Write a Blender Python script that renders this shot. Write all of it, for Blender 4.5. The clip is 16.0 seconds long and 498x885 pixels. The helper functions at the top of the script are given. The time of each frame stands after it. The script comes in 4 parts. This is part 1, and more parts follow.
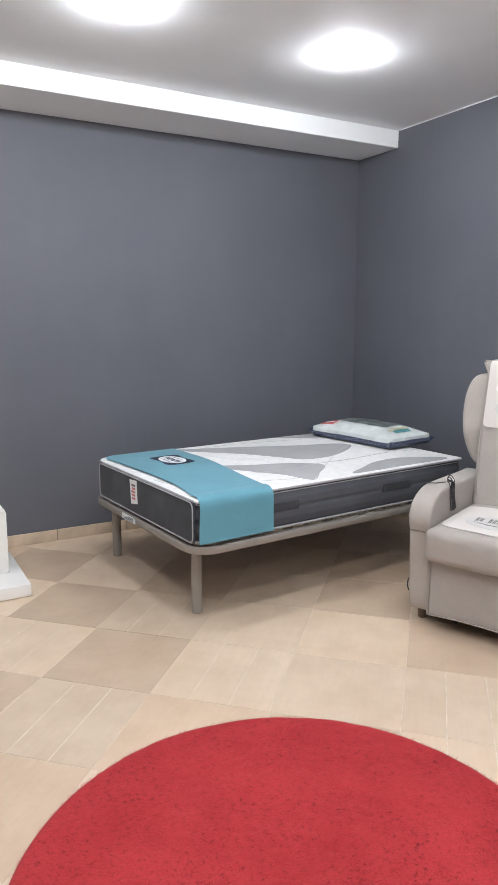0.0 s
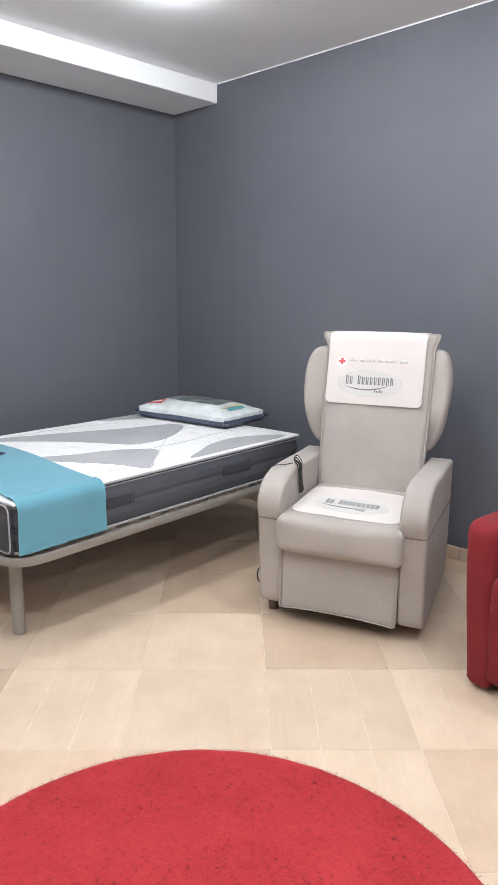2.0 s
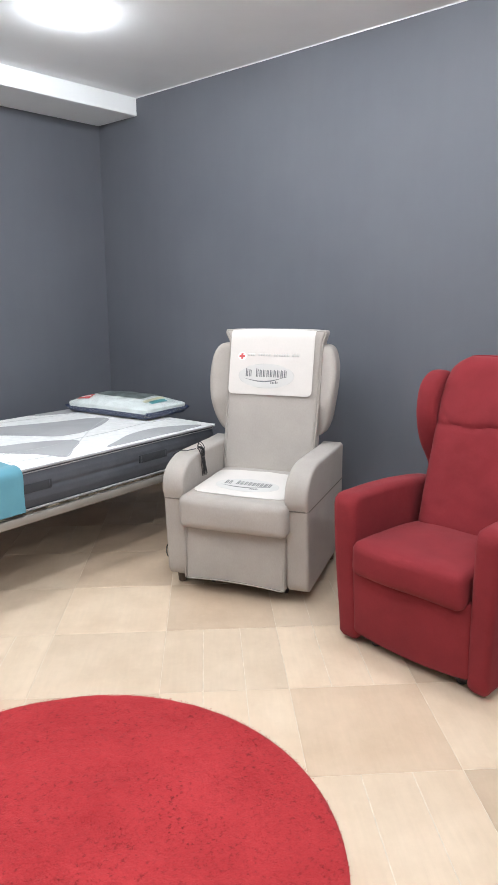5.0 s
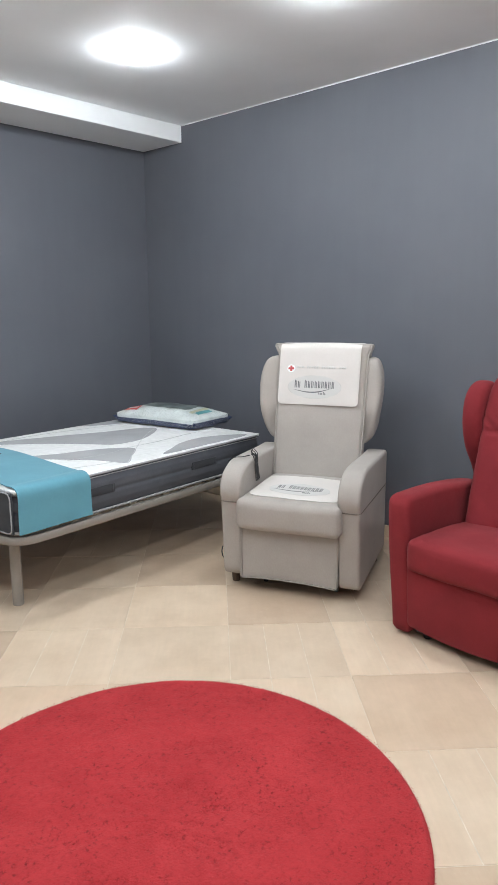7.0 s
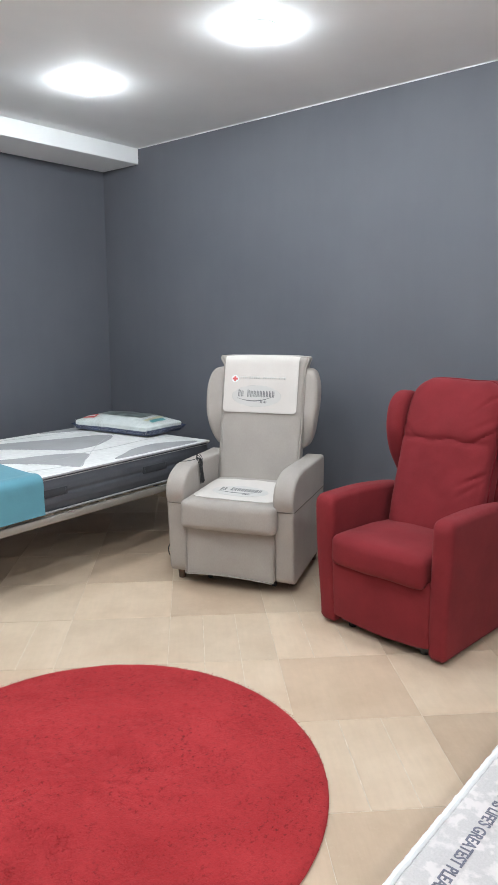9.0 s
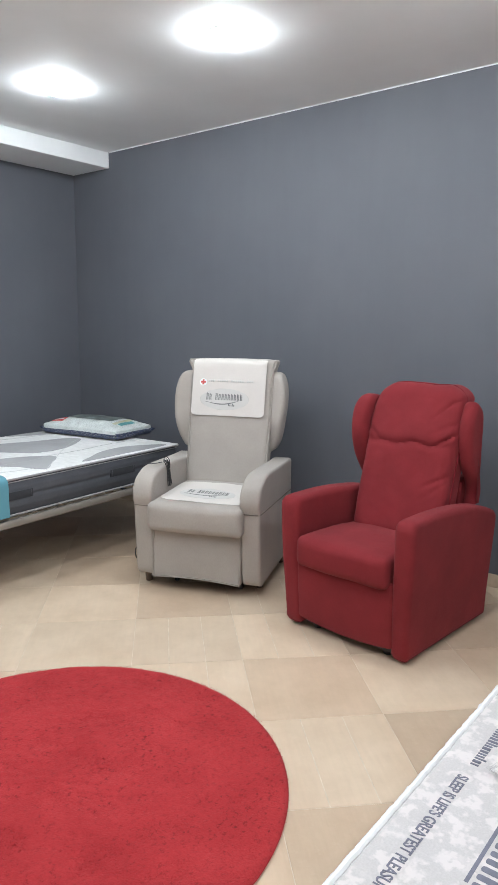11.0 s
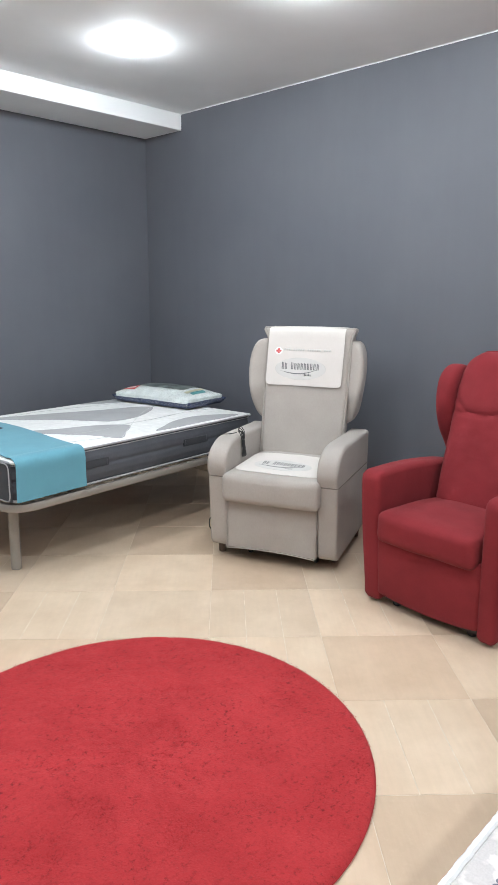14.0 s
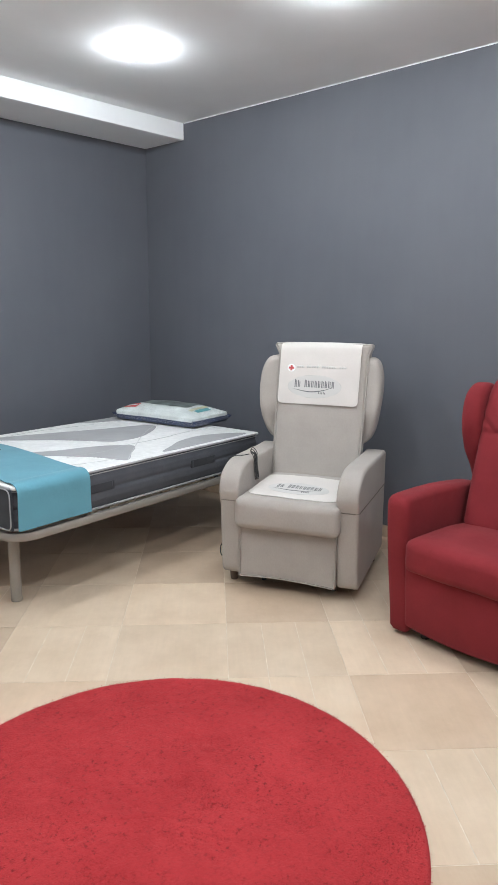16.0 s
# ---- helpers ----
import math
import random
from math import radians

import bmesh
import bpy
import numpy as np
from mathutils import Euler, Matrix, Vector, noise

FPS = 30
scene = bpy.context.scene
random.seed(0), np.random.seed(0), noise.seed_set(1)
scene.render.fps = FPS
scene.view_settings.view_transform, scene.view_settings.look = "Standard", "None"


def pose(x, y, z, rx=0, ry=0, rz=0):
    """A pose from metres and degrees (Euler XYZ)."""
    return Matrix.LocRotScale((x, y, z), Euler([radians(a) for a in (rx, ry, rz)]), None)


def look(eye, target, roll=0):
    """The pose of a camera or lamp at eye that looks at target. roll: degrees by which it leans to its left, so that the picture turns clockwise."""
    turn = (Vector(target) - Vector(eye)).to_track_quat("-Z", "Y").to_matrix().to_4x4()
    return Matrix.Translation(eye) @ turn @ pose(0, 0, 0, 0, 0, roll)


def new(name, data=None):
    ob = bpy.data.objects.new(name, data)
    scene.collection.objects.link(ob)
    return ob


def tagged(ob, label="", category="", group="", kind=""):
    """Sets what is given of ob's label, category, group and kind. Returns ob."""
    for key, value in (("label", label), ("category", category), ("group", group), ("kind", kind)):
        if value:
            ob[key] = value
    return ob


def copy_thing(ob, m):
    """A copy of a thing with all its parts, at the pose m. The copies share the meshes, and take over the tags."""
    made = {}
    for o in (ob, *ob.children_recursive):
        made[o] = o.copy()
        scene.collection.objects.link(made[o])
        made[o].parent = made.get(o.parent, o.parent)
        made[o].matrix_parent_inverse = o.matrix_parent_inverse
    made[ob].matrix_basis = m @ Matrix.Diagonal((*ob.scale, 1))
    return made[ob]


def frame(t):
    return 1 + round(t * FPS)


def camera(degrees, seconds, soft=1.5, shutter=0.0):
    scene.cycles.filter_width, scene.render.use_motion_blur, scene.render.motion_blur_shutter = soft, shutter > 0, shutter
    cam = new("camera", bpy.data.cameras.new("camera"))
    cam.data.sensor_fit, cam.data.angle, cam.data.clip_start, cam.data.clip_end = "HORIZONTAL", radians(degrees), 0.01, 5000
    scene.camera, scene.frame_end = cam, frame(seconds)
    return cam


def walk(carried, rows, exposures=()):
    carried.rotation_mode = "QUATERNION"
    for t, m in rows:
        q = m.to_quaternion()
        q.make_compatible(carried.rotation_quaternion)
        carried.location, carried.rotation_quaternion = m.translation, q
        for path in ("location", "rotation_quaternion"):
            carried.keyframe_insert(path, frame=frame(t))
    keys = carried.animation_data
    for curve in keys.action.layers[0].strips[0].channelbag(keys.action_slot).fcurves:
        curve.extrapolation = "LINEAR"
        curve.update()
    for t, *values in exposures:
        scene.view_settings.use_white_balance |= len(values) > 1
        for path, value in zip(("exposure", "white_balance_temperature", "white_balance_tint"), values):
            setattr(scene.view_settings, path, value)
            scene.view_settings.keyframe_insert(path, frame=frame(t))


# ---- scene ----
cam = camera(39.8, 16.0)
PATH = [
    (0, (-3.5347, -4.5282, 1.4543), (-2.5677, -2.8117, 1.1098), 0.09),
    (0.5, (-3.48, -4.422, 1.439), (-2.454, -2.758, 1.015), -1.0),
    (1, (-3.4384, -4.275, 1.4224), (-2.2706, -2.7135, 0.9774), 0.33),
    (1.5, (-3.4007, -4.1795, 1.4215), (-2.121, -2.6918, 1.0352), 0.54),
    (2, (-3.3939, -4.1444, 1.4239), (-2.0034, -2.7676, 1.0107), 0.5),
    (2.5, (-3.3771, -4.1592, 1.405), (-1.8988, -2.8954, 0.939), 1.07),
    (3, (-3.378, -4.1856, 1.4216), (-1.8253, -3.0081, 0.9718), 1.56),
    (3.5, (-3.3591, -4.255, 1.4257), (-1.7545, -3.154, 0.9643), 1.43),
    (4, (-3.359, -4.382, 1.439), (-1.768, -3.254, 0.995), 2.4),
    (4.5, (-3.39, -4.5217, 1.4348), (-1.8338, -3.356, 0.9662), 2.26),
    (5, (-3.427, -4.616, 1.457), (-1.976, -3.307, 1.031), -0.3),
    (5.2, (-3.434, -4.637, 1.464), (-2.016, -3.284, 1.063), -0.7),
    (7.3, (-3.763, -4.591, 1.449), (-2.309, -3.268, 1.081), -0.2),
    (7.5, (-3.765, -4.6405, 1.440), (-2.2725, -3.3533, 1.0958), -0.47),
    (8, (-3.7861, -4.7478, 1.4598), (-2.2736, -3.4801, 1.1356), 0.75),
    (8.2, (-3.801, -4.792, 1.475), (-2.292, -3.526, 1.126), 0.7),
    (10.3, (-3.825, -4.947, 1.454), (-2.341, -3.649, 1.121), -0.5),
    (10.5, (-3.814, -4.938, 1.435), (-2.326, -3.65, 1.078), -0.3),
    (11, (-3.809, -4.955, 1.45), (-2.267, -3.723, 1.122), 0.5),
    (11.5, (-3.818, -4.97, 1.453), (-2.252, -3.765, 1.145), 0.4),
    (12, (-3.818, -4.971, 1.448), (-2.267, -3.753, 1.117), -0.1),
    (12.5, (-3.831, -4.975, 1.451), (-2.275, -3.765, 1.114), -0.2),
    (13, (-3.836, -4.96, 1.442), (-2.334, -3.693, 1.068), -1.1),
    (13.5, (-3.833, -4.907, 1.436), (-2.382, -3.606, 0.986), -0.3),
    (14, (-3.802, -4.826, 1.449), (-2.387, -3.477, 1.029), 0.3),
    (14.5, (-3.7839, -4.7057, 1.46), (-2.3671, -3.3409, 1.0994), 0.13),
    (15, (-3.759, -4.637, 1.441), (-2.284, -3.327, 1.112), -0.1),
    (15.5, (-3.7443, -4.603, 1.452), (-2.274, -3.300, 1.0775), 0.72),
    (16, (-3.754, -4.587, 1.461), (-2.308, -3.26, 1.075), 0.3),
]
walk(cam, [(t, look(eye, target, roll)) for t, eye, target, roll in PATH],
     [(0.0, 0.12, 6500, 11), (0.35, 0.14, 6500, 11), (0.6, 0.30, 6500, 11), (1.5, 0.38, 6500, 11), (3.0, 0.31, 6500, 10), (5.2, 0.37, 6440, 8),
      (7.3, 0.09, 6400, 6.5), (10.3, 0.06, 6360, 6), (13.0, 0.06, 6360, 6), (13.5, 0.12, 6360, 6), (14.0, 0.24, 6400, 6.5), (14.5, 0.13, 6400, 7),
      (15.0, 0.08, 6400, 7), (16.0, 0.08, 6400, 7)])

# ---- world, light, exposure ----
LED_POWER = 224.0
world = bpy.data.worlds.new("world")
world.use_nodes = True
world.node_tree.nodes["Background"].inputs[0].default_value = (0.55, 0.58, 0.62, 1)
world.node_tree.nodes["Background"].inputs[1].default_value = 0.05
scene.world = world


# ---- materials ----
def principled(name, rough=0.6, metal=0.0, sheen=0.0, coat=0.0):
    m = bpy.data.materials.new(name)
    m.use_nodes = True
    nt = m.node_tree
    b = nt.nodes["Principled BSDF"]
    b.inputs["Roughness"].default_value = rough
    b.inputs["Metallic"].default_value = metal
    b.inputs["Sheen Weight"].default_value = sheen
    b.inputs["Coat Weight"].default_value = coat
    return m, nt, b


def node(nt, kind, **values):
    n = nt.nodes.new(kind)
    for key, value in values.items():
        n.inputs[key.replace("_", " ")].default_value = value
    return n


def ramp(nt, source, stops):
    r = nt.nodes.new("ShaderNodeValToRGB")
    while len(r.color_ramp.elements) < len(stops):
        r.color_ramp.elements.new(0.5)
    for e, (at, c) in zip(r.color_ramp.elements, stops):
        e.position, e.color = at, (*c, 1)
    nt.links.new(source, r.inputs[0])
    return r.outputs[0]


def mix(nt, factor, a, b, blend="MIX"):
    n = nt.nodes.new("ShaderNodeMix")
    n.data_type, n.blend_type = "RGBA", blend
    for socket, value in ((n.inputs[0], factor), (n.inputs[6], a), (n.inputs[7], b)):
        if isinstance(value, bpy.types.NodeSocket):
            nt.links.new(value, socket)
        else:
            socket.default_value = value if isinstance(value, (int, float)) else (*value, 1)
    return n.outputs[2]


def coords(nt, kind="Object", stretch=(1, 1, 1), turn=0.0):
    t = nt.nodes.new("ShaderNodeTexCoord")
    m = nt.nodes.new("ShaderNodeMapping")
    m.inputs["Scale"].default_value = stretch
    m.inputs["Rotation"].default_value = (0, 0, turn)
    nt.links.new(t.outputs[kind], m.inputs[0])
    return m.outputs[0]


def noisy(nt, at, scale, detail=4.0, rough=0.55):
    n = node(nt, "ShaderNodeTexNoise", Scale=scale, Detail=detail, Roughness=rough)
    nt.links.new(at, n.inputs["Vector"])
    return n.outputs["Fac"]


def bump(nt, b, height, strength, distance=0.002, below=None):
    n = node(nt, "ShaderNodeBump", Strength=strength, Distance=distance)
    nt.links.new(height, n.inputs["Height"])
    if below:
        nt.links.new(below, n.inputs["Normal"])
    nt.links.new(n.outputs[0], b.inputs["Normal"])
    return n.outputs[0]


def plain(name, colour, rough=0.6, metal=0.0, vary=0.12, scale=6.0, grain=300.0, grit=0.15, sheen=0.0, coat=0.0):
    """Colour with broad unevenness and a fine relief."""
    m, nt, b = principled(name, rough, metal, sheen, coat)
    at = coords(nt)
    c = tuple(colour)
    low, high = tuple(x * (1 - vary) for x in c), tuple(min(1, x * (1 + vary)) for x in c)
    nt.links.new(ramp(nt, noisy(nt, at, scale), ((0.3, low), (0.7, high))), b.inputs["Base Color"])
    if grit:
        bump(nt, b, noisy(nt, at, grain, 2.0), grit)
    return m


def fabric(name, colour, vary=0.12, weave=900.0, sheen=0.3, streak=1.0, grit=0.22):
    """Upholstery: crossed threads, mottled nap, soft large creases."""
    m, nt, b = principled(name, 0.92, sheen=sheen)
    b.inputs["Specular IOR Level"].default_value = 0.2
    at = coords(nt)
    c = tuple(colour)
    broad = ramp(nt, noisy(nt, at, 5.0, 5.0), ((0.3, tuple(x * (1 - vary) for x in c)), (0.7, tuple(min(1, x * (1 + vary)) for x in c))))
    fine = noisy(nt, coords(nt, "Object", (1, 1, 0.35)), 260.0, 3.0, 0.7)
    shade = ramp(nt, fine, ((0.25, (0.94, 0.94, 0.94)), (0.75, (1.05, 1.05, 1.05))))
    nt.links.new(mix(nt, streak, broad, shade, "MULTIPLY"), b.inputs["Base Color"])
    first = node(nt, "ShaderNodeBump", Strength=0.25, Distance=0.012)
    nt.links.new(noisy(nt, at, 9.0, 3.0), first.inputs["Height"])
    bump(nt, b, noisy(nt, at, weave, 2.0), grit, 0.001, first.outputs[0])
    return m


def wall_paint():
    m, nt, b = principled("slate_wall_paint", 0.62)
    at = coords(nt)
    broad = ramp(nt, noisy(nt, at, 1.3, 6.0), ((0.3, (0.107, 0.112, 0.132)), (0.7, (0.124, 0.129, 0.149))))
    roller = noisy(nt, coords(nt, "Object", (1, 1, 0.12)), 14.0, 4.0)
    nt.links.new(mix(nt, 0.5, broad, ramp(nt, roller, ((0.3, (0.965, 0.965, 0.965)), (0.7, (1.025, 1.025, 1.025)))), "MULTIPLY"), b.inputs["Base Color"])
    bump(nt, b, noisy(nt, at, 240.0, 3.0), 0.25, 0.001)
    return m


def tile_clay(name, low, high, line):
    """Fired clay tile: cloudy body, long brush streaks, pale dust, its own tone tile by tile."""
    m, nt, b = principled(name, 0.38)
    at = coords(nt)
    info = nt.nodes.new("ShaderNodeObjectInfo")
    shift = nt.nodes.new("ShaderNodeVectorMath")
    shift.operation = "ADD"
    spread = nt.nodes.new("ShaderNodeVectorMath")
    spread.operation = "SCALE"
    spread.inputs[3].default_value = 37.0
    joined = nt.nodes.new("ShaderNodeCombineXYZ")
    nt.links.new(info.outputs["Random"], joined.inputs[0])
    nt.links.new(info.outputs["Random"], joined.inputs[1])
    nt.links.new(joined.outputs[0], spread.inputs[0])
    nt.links.new(at, shift.inputs[0])
    nt.links.new(spread.outputs[0], shift.inputs[1])
    place = shift.outputs[0]
    body = ramp(nt, noisy(nt, place, 4.5, 6.0, 0.6), ((0.32, low), (0.68, high)))
    stretch = nt.nodes.new("ShaderNodeMapping")
    stretch.inputs["Scale"].default_value = (1.5, 16, 1)
    nt.links.new(place, stretch.inputs[0])
    streaks = noisy(nt, stretch.outputs[0], 3.0, 4.0, 0.65)
    body = mix(nt, 0.5, body, ramp(nt, streaks, ((0.3, (0.93, 0.925, 0.915)), (0.7, (1.05, 1.05, 1.05)))), "MULTIPLY")
    tone = ramp(nt, info.outputs["Random"], ((0.0, (0.9, 0.9, 0.89)), (1.0, (1.07, 1.06, 1.04))))
    body = mix(nt, 1.0, body, tone, "MULTIPLY")
    dust = ramp(nt, noisy(nt, place, 30.0, 5.0, 0.7), ((0.55, (0, 0, 0)), (0.8, (0.25, 0.25, 0.25))))
    nt.links.new(mix(nt, dust, body, line), b.inputs["Base Color"])
    rough = node(nt, "ShaderNodeMapRange", To_Min=0.3, To_Max=0.55)
    nt.links.new(streaks, rough.inputs[0])
    nt.links.new(rough.outputs[0], b.inputs["Roughness"])
    bump(nt, b, noisy(nt, place, 60.0, 5.0), 0.12, 0.002)
    return m


def pile_red(name, low, high):
    m, nt, b = principled(name, 0.95, sheen=0.06)
    b.inputs["Specular IOR Level"].default_value = 0.1
    at = coords(nt)
    broad = ramp(nt, noisy(nt, at, 3.2, 6.0, 0.65), ((0.3, low), (0.66, high)))
    fine = ramp(nt, noisy(nt, at, 85.0, 4.0, 0.75), ((0.3, (0.72, 0.68, 0.68)), (0.45, (0.96, 0.96, 0.96)), (0.7, (1.06, 1.06, 1.06))))
    clump = ramp(nt, noisy(nt, at, 55.0, 5.0, 0.75), ((0.34, (0.40, 0.36, 0.37)), (0.46, (0.98, 0.98, 0.98)), (0.7, (1.05, 1.05, 1.05))))
    trodden = ramp(nt, noisy(nt, at, 4.5, 4.0, 0.6), ((0.36, (0.2, 0.2, 0.2)), (0.62, (0.95, 0.95, 0.95))))
    tufts = mix(nt, 0.8, broad, fine, "MULTIPLY")
    nt.links.new(mix(nt, trodden, tufts, clump, "MULTIPLY"), b.inputs["Base Color"])
    bump(nt, b, noisy(nt, at, 150.0, 4.0), 0.6, 0.006)
    return m


def quilt_white():
    m, nt, b = principled("quilted_white_knit", 0.85, sheen=0.2)
    at = coords(nt)
    nt.links.new(ramp(nt, noisy(nt, at, 30.0, 4.0), ((0.3, (0.72, 0.72, 0.71)), (0.7, (0.83, 0.83, 0.82)))), b.inputs["Base Color"])
    first = node(nt, "ShaderNodeBump", Strength=0.7, Distance=0.03)
    nt.links.new(noisy(nt, at, 9.0, 2.0), first.inputs["Height"])
    bump(nt, b, noisy(nt, at, 500.0, 2.0), 0.3, 0.001, first.outputs[0])
    return m


def damask():
    """Pale grey ticking with a woven pattern of whitish blossoms."""
    m, nt, b = principled("damask_ticking", 0.7, sheen=0.2, coat=0.15)
    at = coords(nt)
    v = node(nt, "ShaderNodeTexVoronoi", Scale=17.0, Randomness=0.85)
    warp = node(nt, "ShaderNodeTexNoise", Scale=34.0, Detail=4.0)
    nt.links.new(at, warp.inputs["Vector"])
    bent = nt.nodes.new("ShaderNodeVectorMath")
    bent.operation = "MULTIPLY_ADD"
    bent.inputs[1].default_value = (0.12, 0.12, 0.0)
    nt.links.new(warp.outputs["Color"], bent.inputs[0])
    nt.links.new(at, bent.inputs[2])
    nt.links.new(bent.outputs[0], v.inputs["Vector"])
    petals = ramp(nt, v.outputs["Distance"], ((0.30, (1, 1, 1)), (0.52, (0, 0, 0))))
    ground = ramp(nt, noisy(nt, at, 220.0, 3.0), ((0.3, (0.515, 0.485, 0.485)), (0.7, (0.585, 0.555, 0.555))))
    nt.links.new(mix(nt, petals, ground, (0.69, 0.64, 0.635)), b.inputs["Base Color"])
    bump(nt, b, noisy(nt, at, 12.0, 3.0), 0.3, 0.01)
    return m


def led_glow():
    m = bpy.data.materials.new("led_diffuser")
    m.use_nodes = True
    nt = m.node_tree
    nt.nodes.remove(nt.nodes["Principled BSDF"])
    e = node(nt, "ShaderNodeEmission", Color=(0.935, 0.985, 1.035, 1), Strength=LED_POWER)
    nt.links.new(e.outputs[0], nt.nodes["Material Output"].inputs[0])
    return m


def clear_wrap():
    """Thin crinkled plastic film: mostly clear, with sharp highlights."""
    m, nt, b = principled("clear_plastic_film", 0.12)
    b.inputs["Alpha"].default_value = 0.08
    b.inputs["Base Color"].default_value = (0.85, 0.88, 0.88, 1)
    b.inputs["Specular IOR Level"].default_value = 0.8
    at = coords(nt)
    bump(nt, b, noisy(nt, at, 16.0, 3.0, 0.6), 1.0, 0.02)
    return m


WALL = wall_paint()
# pale so that the unseen walls throw light back to the ceiling
WALL_BOUNCE = plain("pale_bounce_wall", (0.80, 0.79, 0.78), 0.6, vary=0.03)
CEILING = plain("ceiling_white_paint", (0.89, 0.90, 0.91), 0.75, vary=0.03, scale=2.0)
GROUT = plain("sand_grout", (0.68, 0.585, 0.48), 0.9, vary=0.15, scale=20.0)
TILE_LIGHT = tile_clay("pale_clay_tile", (0.581, 0.450, 0.332), (0.673, 0.543, 0.418), (0.734, 0.620, 0.475))
TILE_DARK = tile_clay("tan_clay_tile", (0.520, 0.388, 0.280), (0.607, 0.468, 0.348), (0.663, 0.540, 0.399))
SKIRT = plain("clay_skirting", (0.55, 0.44, 0.33), 0.45, vary=0.2, scale=7.0)
RUG_PILE = pile_red("red_rug_pile", (0.35, 0.026, 0.031), (0.455, 0.041, 0.047))
RUG_EDGE = plain("rug_binding", (0.36, 0.03, 0.036), 0.9)
GREY_CLOTH = fabric("taupe_upholstery", (0.375, 0.34, 0.312), vary=0.06, sheen=0.08)
GREY_SEAM = fabric("taupe_piping", (0.34, 0.31, 0.285), vary=0.07, sheen=0.05)
# darker taupe that stands in for the shade line in the arm seam
SEAM_SHADE = fabric("taupe_seam_shade", (0.17, 0.15, 0.135), sheen=0.03)
RED_CLOTH = fabric("crimson_upholstery", (0.198, 0.0205, 0.026), vary=0.12, sheen=0.04)
RED_SEAM = fabric("crimson_piping", (0.16, 0.010, 0.017), sheen=0.03)
TOWEL = fabric("ivory_cover_cloth", (0.63, 0.59, 0.56), vary=0.03, streak=0.35, sheen=0.1, grit=0.2)
PRINT_GREY = plain("printed_dark_grey", (0.16, 0.16, 0.165), 0.8, vary=0.2, scale=60.0)
PRINT_SILVER = plain("printed_silver", (0.55, 0.53, 0.51), 0.7, vary=0.15, scale=20.0)
PRINT_PALE = plain("printed_pale", (0.56, 0.545, 0.53), 0.75, vary=0.05)
PRINT_CREAM_PALE = plain("leaflet_paper", (0.66, 0.63, 0.62), 0.5, vary=0.06)
PRINT_PINK = plain("printed_faded_red", (0.62, 0.22, 0.23), 0.7)
PRINT_RED = plain("printed_red", (0.55, 0.10, 0.10), 0.7)
BLACK_PLASTIC = plain("black_plastic", (0.025, 0.025, 0.027), 0.45)
DARK_WOOD = plain("stained_wood_foot", (0.10, 0.065, 0.045), 0.5)
DARK_METAL = plain("dark_steel", (0.06, 0.06, 0.06), 0.5, 0.6)
RAIL = plain("taupe_powder_coat", (0.29, 0.265, 0.24), 0.42, 0.15, vary=0.06, grit=0.08)
SLAT = plain("beech_slat", (0.42, 0.34, 0.26), 0.5)
QUILT = quilt_white()
QUILT_GREY = fabric("silver_grey_knit", (0.36, 0.36, 0.37), vary=0.08, sheen=0.15, streak=0.5)
BORDER = fabric("charcoal_mattress_border", (0.046, 0.050, 0.058), vary=0.25, sheen=0.12)
BORDER_SIDE = fabric("slate_mattress_side", (0.085, 0.09, 0.105), vary=0.12, sheen=0.08)
WEBBING = fabric("charcoal_webbing", (0.048, 0.050, 0.058), vary=0.1, sheen=0.06)
STITCH = fabric("silver_mattress_piping", (0.33, 0.33, 0.34))
QUILT_SEAM = fabric("pale_quilting_thread", (0.56, 0.56, 0.56))
TEAL = fabric("teal_satin_throw", (0.115, 0.30, 0.375), vary=0.05, sheen=0.2, streak=0.25, grit=0.15)
NAVY = plain("navy_film", (0.02, 0.032, 0.085), 0.3, vary=0.3, scale=25.0, coat=0.3)
NAVY_PRINT = plain("navy_print", (0.012, 0.02, 0.045), 0.7)
WHITE_PRINT = plain("white_print", (0.78, 0.80, 0.80), 0.7, vary=0.03)
PILLOW_CLOTH = plain("pillow_ticking", (0.66, 0.70, 0.69), 0.4, vary=0.15, scale=11.0)
PILLOW_PHOTO = plain("printed_grey_green", (0.17, 0.20, 0.19), 0.35, vary=0.7, scale=10.0, coat=0.4)
PRINT_TEAL = plain("printed_teal", (0.12, 0.38, 0.40), 0.4, coat=0.4)
PRINT_CREAM = plain("printed_cream", (0.62, 0.60, 0.42), 0.4, coat=0.4)
FILM = clear_wrap()
WHITE_LACQUER = plain("white_lacquer", (0.82, 0.81, 0.78), 0.3, vary=0.02, grit=0.03)
DAMASK = damask()
TAPE_WHITE = plain("white_binding_tape", (0.83, 0.83, 0.84), 0.75, vary=0.04, scale=40.0)
LED = led_glow()
LAMP_RING = plain("white_lamp_ring", (0.78, 0.78, 0.78), 0.4, vary=0.02)


# ---- mesh helpers ----
def part(name, bm, material, parent=None, label="", smooth=True):
    me = bpy.data.meshes.new(name)
    bmesh.ops.recalc_face_normals(bm, faces=bm.faces)
    for e in bm.edges:
        if len(e.link_faces) == 2 and e.calc_face_angle() > 0.75:
            e.smooth = False
    bm.to_mesh(me)
    bm.free()
    me.materials.append(material)
    if smooth:
        me.polygons.foreach_set("use_smooth", [True] * len(me.polygons))
    ob = new(name, me)
    ob.parent = parent
    return tagged(ob, label)


